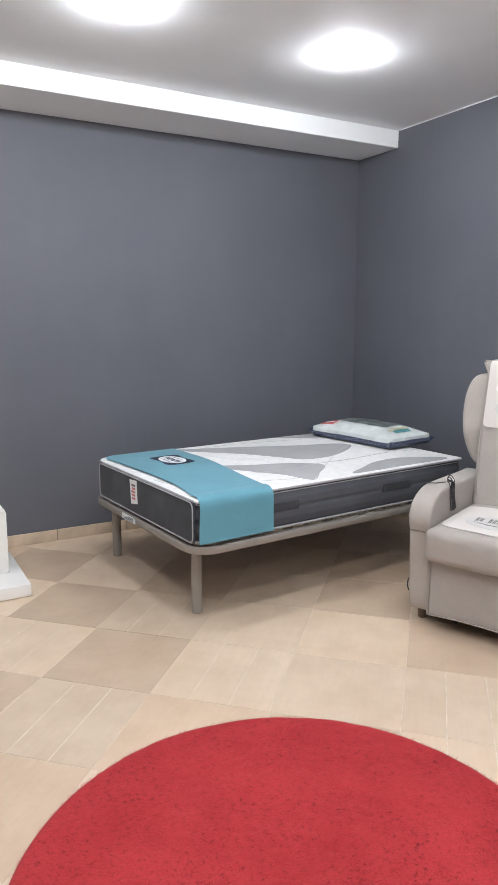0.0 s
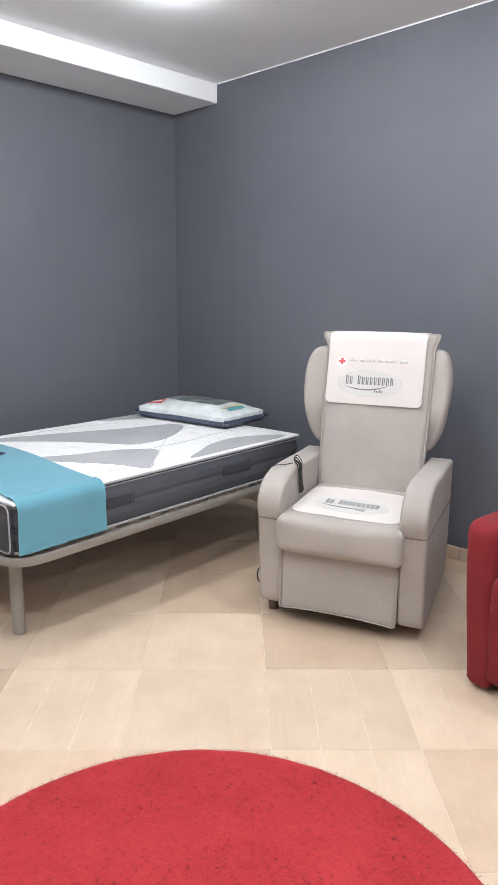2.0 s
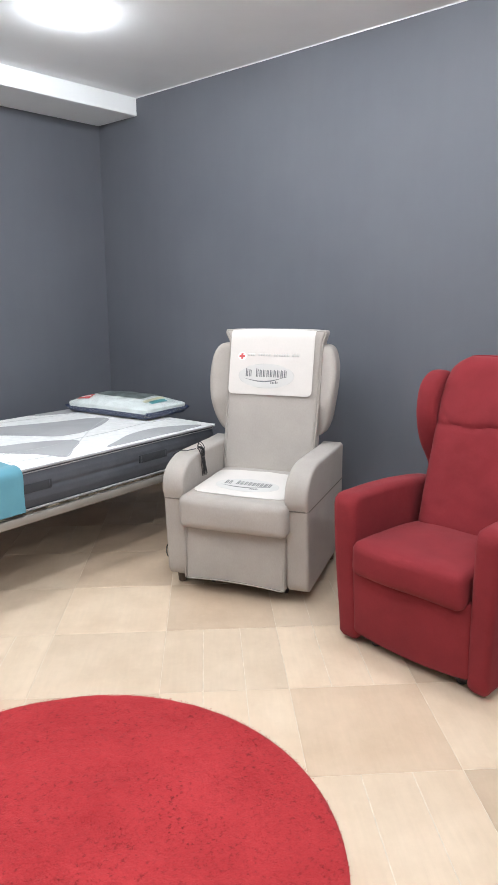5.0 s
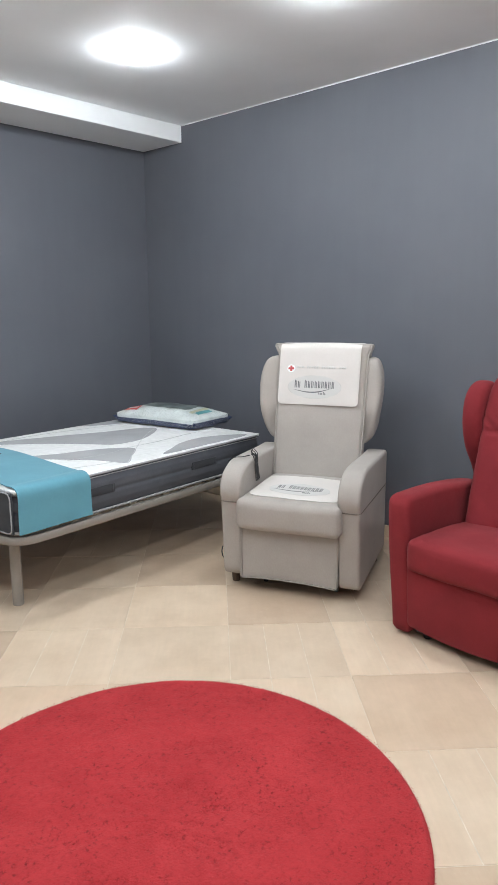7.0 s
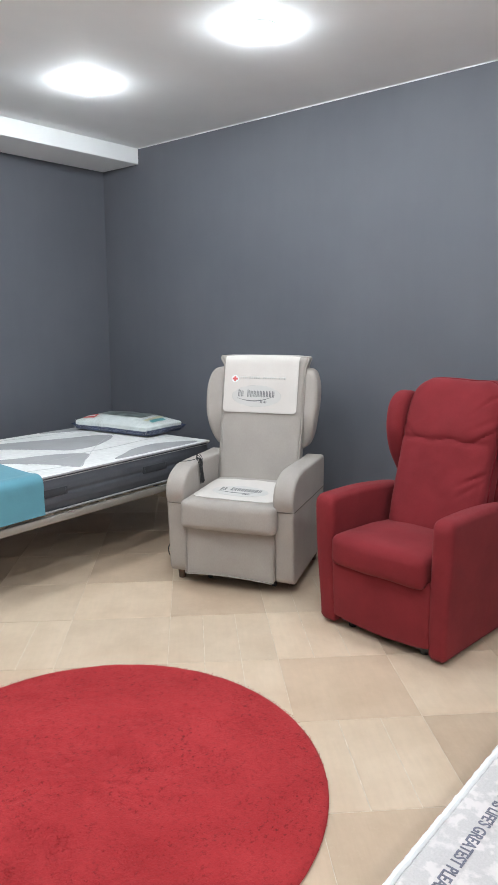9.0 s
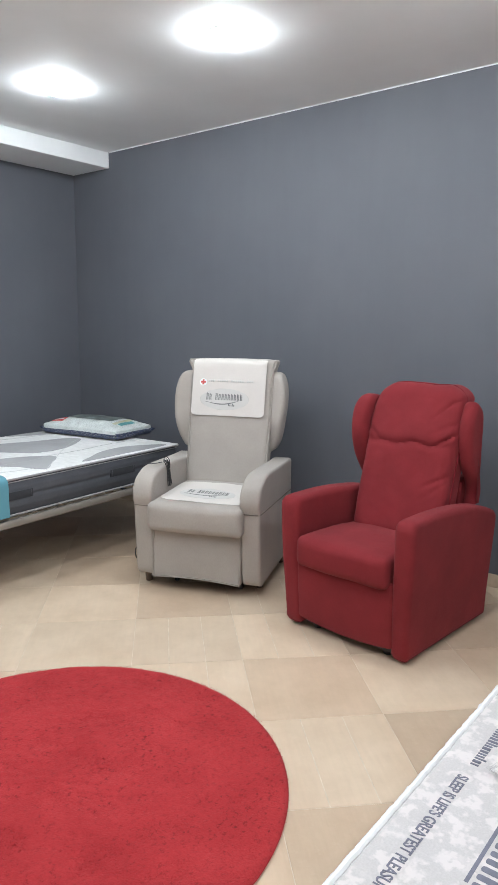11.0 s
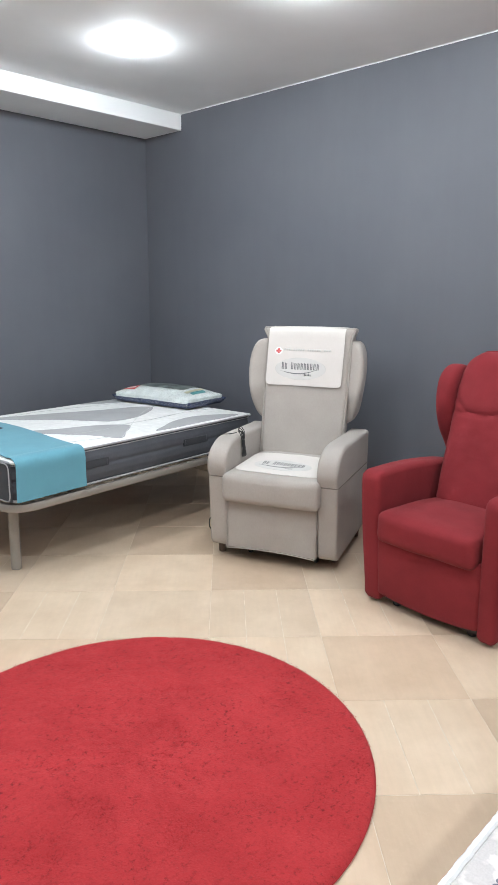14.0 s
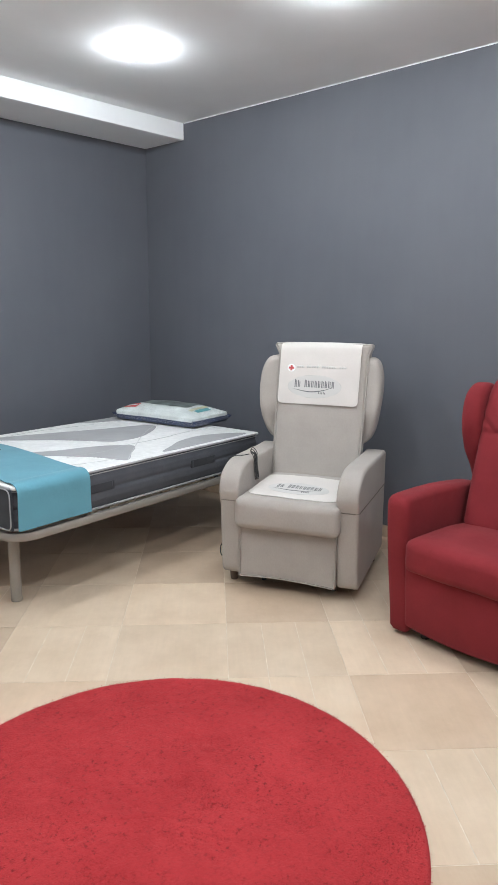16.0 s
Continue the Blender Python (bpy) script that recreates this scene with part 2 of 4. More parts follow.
def thing(name, m, label, category, group="", kind=""):
    ob = new(name)
    ob.matrix_basis = m
    ob.empty_display_size = 0.1
    return tagged(ob, label, category, group, kind)


def box(x0, x1, y0, y1, z0, z1, bevel=0.0, segments=2, bm=None):
    bm = bm or bmesh.new()
    made = bmesh.ops.create_cube(bm, size=1.0, matrix=Matrix.Translation(((x0 + x1) / 2, (y0 + y1) / 2, (z0 + z1) / 2)) @ Matrix.Diagonal((x1 - x0, y1 - y0, z1 - z0, 1)))
    if bevel:
        edges = list({e for v in made["verts"] for e in v.link_edges})
        bmesh.ops.bevel(bm, geom=edges, offset=bevel, segments=segments, profile=0.5, affect="EDGES")
    return bm


def lattice(h, r, n):
    """Coordinates along one half-size h, dense in the rounded ends of radius r."""
    r = min(r, h * 0.98)
    ends = [-h, -h + 0.08 * r, -h + 0.3 * r, -h + 0.62 * r]
    middle = list(np.linspace(-h + r, h - r, n))
    return ends + middle + [-e for e in reversed(ends)]


def softbox(half, r, n=9, bulge=(0, 0, 0), warp=None):
    """A rounded box, its faces swollen by bulge, then bent by warp(x, y, z)."""
    axes = [lattice(h, r, n) for h in half]
    bm, found = bmesh.new(), {}
    inner = [max(h - r, 0.0) for h in half]

    def vert(i, j, k):
        key = (i, j, k)
        if key not in found:
            q = Vector((axes[0][i], axes[1][j], axes[2][k]))
            c = Vector([max(-a, min(a, b)) for a, b in zip(inner, q)])
            d = q - c
            if d.length > 1e-9:
                q = c + d.normalized() * r
            s = [q[a] / half[a] for a in range(3)]
            for a in range(3):
                o, p = (a + 1) % 3, (a + 2) % 3
                q[a] += bulge[a] * s[a] * max(0, 1 - s[o] ** 2) * max(0, 1 - s[p] ** 2)
            if warp:
                q = Vector(warp(*q))
            found[key] = bm.verts.new(q)
        return found[key]

    counts = [len(a) for a in axes]
    for a in range(3):
        o, p = (a + 1) % 3, (a + 2) % 3
        for end in (0, counts[a] - 1):
            for i in range(counts[o] - 1):
                for j in range(counts[p] - 1):
                    corner = []
                    for di, dj in ((0, 0), (1, 0), (1, 1), (0, 1)):
                        ijk = [0, 0, 0]
                        ijk[a], ijk[o], ijk[p] = end, i + di, j + dj
                        corner.append(vert(*ijk))
                    bm.faces.new(corner)
    return bm


def tube(points, radius, closed=False, sides=8, bm=None):
    bm = bm or bmesh.new()
    pts = [Vector(p) for p in points]
    count = len(pts)
    rings, up = [], None
    for i, p in enumerate(pts):
        a = pts[(i - 1) % count] if closed or i else pts[0]
        b = pts[(i + 1) % count] if closed or i < count - 1 else pts[-1]
        way = (b - a).normalized()
        if up is None:
            up = way.orthogonal().normalized()
        up = (up - way * up.dot(way)).normalized()
        side = way.cross(up)
        rings.append([bm.verts.new(p + radius * (math.cos(t) * up + math.sin(t) * side)) for t in (2 * math.pi * k / sides for k in range(sides))])
    for i in range(count if closed else count - 1):
        a, b = rings[i], rings[(i + 1) % count]
        for k in range(sides):
            bm.faces.new((a[k], a[(k + 1) % sides], b[(k + 1) % sides], b[k]))
    if not closed:
        bm.faces.new(rings[0])
        bm.faces.new(rings[-1])
    return bm


def cylinder(r0, r1, z0, z1, sides=24, bevel=0.0):
    bm = bmesh.new()
    bmesh.ops.create_cone(bm, cap_ends=True, segments=sides, radius1=r0, radius2=r1, depth=z1 - z0, matrix=Matrix.Translation((0, 0, (z0 + z1) / 2)))
    if bevel:
        bmesh.ops.bevel(bm, geom=[e for e in bm.edges if abs(e.verts[0].co.z - e.verts[1].co.z) < 1e-6], offset=bevel, segments=2, affect="EDGES")
    return bm


def resample(outline, n):
    """n points at even steps round a closed outline."""
    pts = [Vector(p) for p in outline]
    run = [0.0]
    for a, b in zip(pts, pts[1:] + pts[:1]):
        run.append(run[-1] + (b - a).length)
    out, i = [], 0
    for k in range(n):
        at = run[-1] * k / n
        while run[i + 1] < at:
            i += 1
        t = (at - run[i]) / max(1e-9, run[i + 1] - run[i])
        out.append(pts[i].lerp(pts[(i + 1) % len(pts)], t))
    return out


def prism(outline, x0, x1, r=0.01, steps=4, warp=None, n=96):
    """An outline in (y, z) drawn out from x0 to x1, its rims rounded by r and its faces finely divided."""
    pts = resample(outline, n)
    area = sum(a.x * b.y - b.x * a.y for a, b in zip(pts, pts[1:] + pts[:1]))
    inward = []
    for k in range(n):
        way = (pts[(k + 2) % n] - pts[k - 2]).normalized()
        inward.append(Vector((-way.y, way.x)) * (1 if area > 0 else -1))
    sign = 1 if x1 > x0 else -1
    width = abs(x1 - x0)
    r = min(r, width * 0.49)
    rows = []
    for a in np.linspace(0, math.pi / 2, steps + 1):
        rows.append((r * (1 - math.sin(a)), r * (1 - math.cos(a))))
    rows += [(0.0, r + (width - 2 * r) * k / 3) for k in (1, 2)]
    rows += [(inset, width - x) for inset, x in reversed(rows[: steps + 1])]
    bm = bmesh.new()
    put = lambda x, p: bm.verts.new(Vector(warp(x, p.x, p.y)) if warp else Vector((x, p.x, p.y)))
    rings = [[put(x0 + sign * x, p + w * inset) for p, w in zip(pts, inward)] for inset, x in rows]
    middle = sum(pts, Vector((0, 0))) / n
    for end, (inset, x) in ((0, rows[0]), (-1, rows[-1])):
        last = rings[end]
        for f in (0.85, 0.65, 0.45, 0.25):
            ring = [put(x0 + sign * x, middle + (p + w * inset - middle) * f) for p, w in zip(pts, inward)]
            for k in range(n):
                bm.faces.new((last[k], last[(k + 1) % n], ring[(k + 1) % n], ring[k]))
            last = ring
        bm.faces.new(last)
    for a, b in zip(rings, rings[1:]):
        for k in range(n):
            bm.faces.new((a[k], a[(k + 1) % n], b[(k + 1) % n], b[k]))
    return bm


def rounded(points, radius, steps=5):
    """A polygon with its corners rounded; radius may be one number or one per corner."""
    out, count = [], len(points)
    for i, p in enumerate(points):
        r = radius[i] if isinstance(radius, (list, tuple)) else radius
        p, a, b = Vector(p), Vector(points[i - 1]), Vector(points[(i + 1) % count])
        if r <= 0:
            out.append(tuple(p))
            continue
        da, db = (a - p).normalized(), (b - p).normalized()
        cut = min(r, (a - p).length * 0.49, (b - p).length * 0.49)
        s, e = p + da * cut, p + db * cut
        for k in range(steps + 1):
            t = k / steps
            out.append(tuple((1 - t) ** 2 * s + 2 * t * (1 - t) * p + t * t * e))
    return out


def patch(outline, lay, thick=0.0015, lift=0.001, fine=0.03):
    """A thin sheet of a flat outline, laid on a surface by lay(x, y, height above it)."""
    bm = bmesh.new()
    bm.faces.new([bm.verts.new((x, y, 0)) for x, y in outline])
    xs, ys = [p[0] for p in outline], [p[1] for p in outline]
    for axis, low, high in ((0, min(xs), max(xs)), (1, min(ys), max(ys))):
        steps = int((high - low) / fine)
        for k in range(1, steps + 1):
            co, no = [0, 0, 0], [0, 0, 0]
            co[axis], no[axis] = low + (high - low) * k / (steps + 1), 1
            bmesh.ops.bisect_plane(bm, geom=bm.verts[:] + bm.edges[:] + bm.faces[:], plane_co=co, plane_no=no)
    top = bmesh.ops.extrude_face_region(bm, geom=bm.faces[:])
    raised = {v for v in top["geom"] if isinstance(v, bmesh.types.BMVert)}
    for v in bm.verts:
        v.co = Vector(lay(v.co.x, v.co.y, lift + (thick if v in raised else 0.0)))
    return bm


def rect(x0, x1, y0, y1, r=0.0):
    points = [(x0, y0), (x1, y0), (x1, y1), (x0, y1)]
    return rounded(points, r) if r else points


def spline(points, steps=6, closed=True):
    """A smooth line through points (Catmull-Rom)."""
    out, n = [], len(points)
    for i in range(n if closed else n - 1):
        p = [Vector(points[(i + k) % n] if closed else points[max(0, min(n - 1, i + k))]) for k in (-1, 0, 1, 2)]
        for k in range(steps):
            t = k / steps
            out.append(tuple(0.5 * (2 * p[1] + (p[2] - p[0]) * t + (2 * p[0] - 5 * p[1] + 4 * p[2] - p[3]) * t * t + (3 * p[1] - p[0] - 3 * p[2] + p[3]) * t ** 3)))
    return out if closed else out + [tuple(points[-1])]


def along(path):
    """A function from the way s along a path of (y, z) points to the point and its normal on the left."""
    pts = [Vector(p) for p in path]
    run = [0.0]
    for a, b in zip(pts, pts[1:]):
        run.append(run[-1] + (b - a).length)

    def at(s):
        s = max(0.0, min(run[-1], s))
        i = max(k for k in range(len(run) - 1) if run[k] <= s)
        t = (s - run[i]) / (run[i + 1] - run[i])
        way = pts[i + 1] - pts[i]
        a = pts[i] - pts[i - 1] if i else way
        b = pts[i + 2] - pts[i + 1] if i + 2 < len(pts) else way
        way = ((way + a).normalized() * (1 - t) + (way + b).normalized() * t).normalized()
        return pts[i].lerp(pts[i + 1], t), Vector((-way.y, way.x))

    return at, run[-1]


def ellipse(cx, cy, rx, ry, n=40):
    return [(cx + rx * math.cos(2 * math.pi * k / n), cy + ry * math.sin(2 * math.pi * k / n)) for k in range(n)]


def smoothstep(a, b, x):
    t = max(0.0, min(1.0, (x - a) / (b - a)))
    return t * t * (3 - 2 * t)


# ---- structure ----
X0, Y0, HIGH, SOFFIT = -6.4, -7.4, 2.822, 2.70
tagged(part("floor", box(X0, 0, Y0, 0, -0.12, -0.0015), GROUT, smooth=False), "floor bed with sand-coloured grout under clay tiles", "floor", kind="structure")
FLOOR = bpy.data.objects["floor"]
tagged(part("ceiling", box(X0 - 0.2, 0.2, Y0 - 0.2, 0.2, HIGH, HIGH + 0.15), CEILING, smooth=False), "flat white painted ceiling with round lamps", "ceiling", kind="structure")
tagged(part("ceiling_soffit", box(X0, -0.0, -0.455, -0.0, SOFFIT, HIGH - 0.001, 0.004), CEILING, smooth=False), "dropped white soffit along the bed wall", "soffit", kind="structure")
tagged(part("wall_north", box(X0 - 0.2, 0.2, 0, 0.2, -0.12, HIGH), WALL, smooth=False), "matt slate-grey painted wall behind the bed", "wall", kind="structure")
tagged(part("wall_east", box(0, 0.2, Y0 - 0.2, 0, -0.12, HIGH), WALL, smooth=False), "matt slate-grey painted wall behind the armchairs", "wall", kind="structure")
# unseen west and south walls, added and kept pale to bounce light
tagged(part("unseen_wall_west", box(X0 - 0.2, X0, Y0, 0, -0.12, HIGH), WALL_BOUNCE, smooth=False), "unseen pale wall added to close the room and bounce light", "wall", kind="structure")
tagged(part("unseen_wall_south", box(X0 - 0.2, 0, Y0 - 0.2, Y0, -0.12, HIGH), WALL_BOUNCE, smooth=False), "unseen pale wall added to close the room and bounce light", "wall", kind="structure")
tagged(part("trim", box(-0.003, 0.0, Y0, -0.458, HIGH - 0.006, HIGH - 0.0005), CEILING, smooth=False), "narrow white paint line under the ceiling", "trim", kind="structure")


def skirting(name, length, m):
    """Clay skirting pieces end to end along +x."""
    root = thing(name, m, "low clay-tile skirting at the wall's foot", "baseboard", kind="structure")
    bm = box(0.0015, 0.4835, -0.010, -0.0005, 0.0, 0.078, 0.003, 1)
    first = part("skirting_tile", bm, SKIRT, root, smooth=False)
    for i in range(1, int(length / 0.485)):
        ob = new("skirting_tile", first.data)
        ob.parent, ob.location = root, (0.485 * i, 0, 0)


skirting("baseboard", -X0, pose(X0 + 0.05, 0, 0))
skirting("baseboard", -Y0, pose(0, -0.012, 0, 0, 0, -90))


# ---- lamps ----
def downlight():
    lamp = thing("ceiling_light", pose(0, 0, HIGH), "small round white ceiling lamp with a glowing opal dome", "ceiling lamp", "ceiling lamps")
    bm = bmesh.new()
    rows = [(0.088, 0.0), (0.088, -0.004), (0.084, -0.006), (0.069, -0.005), (0.066, 0.0)]
    rings = [[bm.verts.new((r * math.cos(a), r * math.sin(a), z)) for a in (2 * math.pi * k / 40 for k in range(40))] for r, z in rows]
    for a, b in zip(rings, rings[1:] + rings[:1]):
        for k in range(40):
            bm.faces.new((a[k], a[(k + 1) % 40], b[(k + 1) % 40], b[k]))
    part("ring", bm, LAMP_RING, lamp)
    # dome shape is assumed: its spill on the ceiling stands in for glare
    bm = bmesh.new()
    rows = [(0.065, -0.001), (0.066, -0.018), (0.060, -0.034), (0.046, -0.046), (0.024, -0.053)]
    rings = [[bm.verts.new((r * math.cos(a), r * math.sin(a), z)) for a in (2 * math.pi * k / 40 for k in range(40))] for r, z in rows]
    for a, b in zip(rings, rings[1:]):
        for k in range(40):
            bm.faces.new((a[k], a[(k + 1) % 40], b[(k + 1) % 40], b[k]))
    bm.faces.new(rings[-1])
    bm.faces.new(rings[0])
    part("diffuser", bm, LED, lamp, "glowing opal diffuser")
    return lamp


first_lamp = downlight()
# four lamps are known; the rest are unseen, added to light the room
for i, x in enumerate((-1.2, -2.42, -3.64)):
    for j, y in enumerate((-1.42, -2.66, -3.88, -5.8)):
        if i == 0 and j:
            x = -1.14
        if i == j == 0:
            first_lamp.matrix_basis = pose(x, y, HIGH)
        else:
            copy_thing(first_lamp, pose(x, y, HIGH))


# ---- round rug ----
def round_rug(x, y, r):
    rug = thing("round_rug", pose(x, y, 0), "round crimson shag rug lying on the clay tiles", "rug")
    part("backing", cylinder(r - 0.012, r - 0.006, 0.0005, 0.009, 96), RUG_EDGE, rug, "dark red woven backing")
    rng = np.random.default_rng(4)
    bm = bmesh.new()
    rings, around = 60, 180
    rows = []
    for i in range(rings + 1):
        q = (i / rings) ** 0.8
        row = []
        for k in range(around):
            a = 2 * math.pi * k / around
            px, py = (r - 0.004) * q * math.cos(a), (r - 0.004) * q * math.sin(a)
            z = 0.019 + 0.004 * noise.noise((px * 9, py * 9, 0.3)) + 0.003 * noise.noise((px * 40, py * 40, 1.7))
            z = 0.006 + (z - 0.006) * math.sqrt(max(0.0, 1 - max(0.0, (q - 0.965) / 0.035) ** 2))
            row.append(bm.verts.new((px, py, z)) if i else None)
        rows.append(row)
    middle = bm.verts.new((0, 0, 0.02))
    for k in range(around):
        bm.faces.new((middle, rows[1][k], rows[1][(k + 1) % around]))
    for a, b in zip(rows[1:], rows[2:]):
        for k in range(around):
            bm.faces.new((a[k], b[k], b[(k + 1) % around], a[(k + 1) % around]))
    part("shag_base", bm, RUG_PILE, rug)
    count = 70000
    radius = (r - 0.004) * np.sqrt(rng.random(count))
    radius[:5000] = r - 0.005 - 0.02 * rng.random(5000)
    angle = 2 * np.pi * rng.random(count)
    base = np.stack([radius * np.cos(angle), radius * np.sin(angle), 0.012 + 0.004 * rng.random(count)], 1)
    lean = rng.normal(0, 0.006, (count, 3))
    lean[:, 2] = 0.004 + 0.005 * rng.random(count)
    lean[:5000, 2] *= 0.35
    lean[radius > r - 0.025] *= 0.25
    rim = (radius > r - 0.012) & (rng.random(count) < 0.16)
    lean[rim, 0] += 0.011 * np.cos(angle[rim]) * rng.random(rim.sum())
    lean[rim, 1] += 0.011 * np.sin(angle[rim]) * rng.random(rim.sum())
    turn = 2 * np.pi * rng.random(count)
    wide = 0.0016 * np.stack([np.cos(turn), np.sin(turn), 0 * turn], 1)
    verts = np.concatenate([base - wide, base + wide, base + lean])
    faces = np.stack([np.arange(count), np.arange(count) + count, np.arange(count) + 2 * count], 1)
    me = bpy.data.meshes.new("shag")
    me.from_pydata(verts.tolist(), [], faces.tolist())
    me.materials.append(RUG_PILE)
    shag = new("shag", me)
    shag.parent = rug
    tagged(shag, "shaggy crimson tufts", kind="stuff")


round_rug(-2.642, -3.221, 0.766)


# ---- bed, mattress, throw, pillow ----
BED = pose(-2.232, -1.720, 0, 0, 0, 4.8)
LONG, WIDE, TOP = 1.89, 1.25, 0.65


def on_top(u, v, h=0.0):
    s, t = (u - LONG / 2) / 0.94, (v - WIDE / 2) / 0.62
    return u, v, TOP - 0.012 + 0.012 * max(0, 1 - s * s) * max(0, 1 - t * t) + h


def soft_corner(u, v, r=0.11):
    """Rounds the mattress off at its far foot corner."""
    du, dv = r - u, v - (WIDE - r)
    if du > 0 and dv > 0:
        k = max(du, dv) / max(1e-6, math.hypot(du, dv))
        du, dv = du * k, dv * k
        return r - du, WIDE - r + dv
    return u, v


def bed_frame():
    bed = thing("slatted_bed", BED, "taupe metal slatted bed frame on round legs", "bed frame")
    path = rounded([(-0.02, -0.02), (LONG + 0.02, -0.02), (LONG + 0.02, WIDE + 0.02), (-0.02, WIDE + 0.02)], 0.15, 9)
    bm = bmesh.new()
    rings = []
    n = len(path)
    for i, p in enumerate(path):
        way = (Vector(path[(i + 1) % n]) - Vector(path[i - 1])).normalized()
        inward = Vector((-way.y, way.x))
        ring = []
        for off, z in ((0.0, 0.374), (0.004, 0.369), (0.03, 0.369), (0.034, 0.374), (0.034, 0.404), (0.03, 0.409), (0.004, 0.409), (0.0, 0.404)):
            q = Vector(p) + inward * off
            ring.append(bm.verts.new((q.x, q.y, z)))
        rings.append(ring)
    for a, b in zip(rings, rings[1:] + rings[:1]):
        for k in range(8):
            bm.faces.new((a[k], a[(k + 1) % 8], b[(k + 1) % 8], b[k]))
    part("side_rail", bm, RAIL, bed)
    for u, v in ((0.105, 0.19), (0.12, WIDE - 0.03), (LONG - 0.12, 0.19), (LONG - 0.12, WIDE - 0.03)):
        bm = cylinder(0.0275, 0.0275, 0.006, 0.372, 28)
        leg = part("leg", bm, RAIL, bed)
        leg.location = (u, v, 0)
        foot = part("foot_cap", cylinder(0.0265, 0.0285, 0.0, 0.012, 28, 0.002), RAIL, leg)
    part("centre_beam", box(0.02, LONG - 0.02, WIDE / 2 - 0.02, WIDE / 2 + 0.02, 0.365, 0.403, 0.004), RAIL, bed)
    first = None
    for i in range(14):
        u = 0.09 + (LONG - 0.18) * i / 13
        if first is None:
            first = part("slat", box(-0.034, 0.034, 0.016, WIDE - 0.016, 0.404, 0.416, 0.003, 1), SLAT, bed)
            first.location = (u, 0, 0)
        else:
            ob = new("slat", first.data)
            ob.parent, ob.location = bed, (u, 0, 0)
    # small stuck-on maker's sheet on the foot rail
    lay = lambda a, b, h: (-0.0205 - h, a, b)
    sheet = part("sticker", patch(rect(0.63, 0.80, 0.373, 0.404, 0.004), lay), WHITE_PRINT, bed, "small white maker's sticker")
    for i in range(3):
        part("print_bar", patch(rect(0.65, 0.78 - 0.03 * i, 0.378 + 0.008 * i, 0.382 + 0.008 * i), lay, 0.0004, 0.003), NAVY_PRINT, sheet)


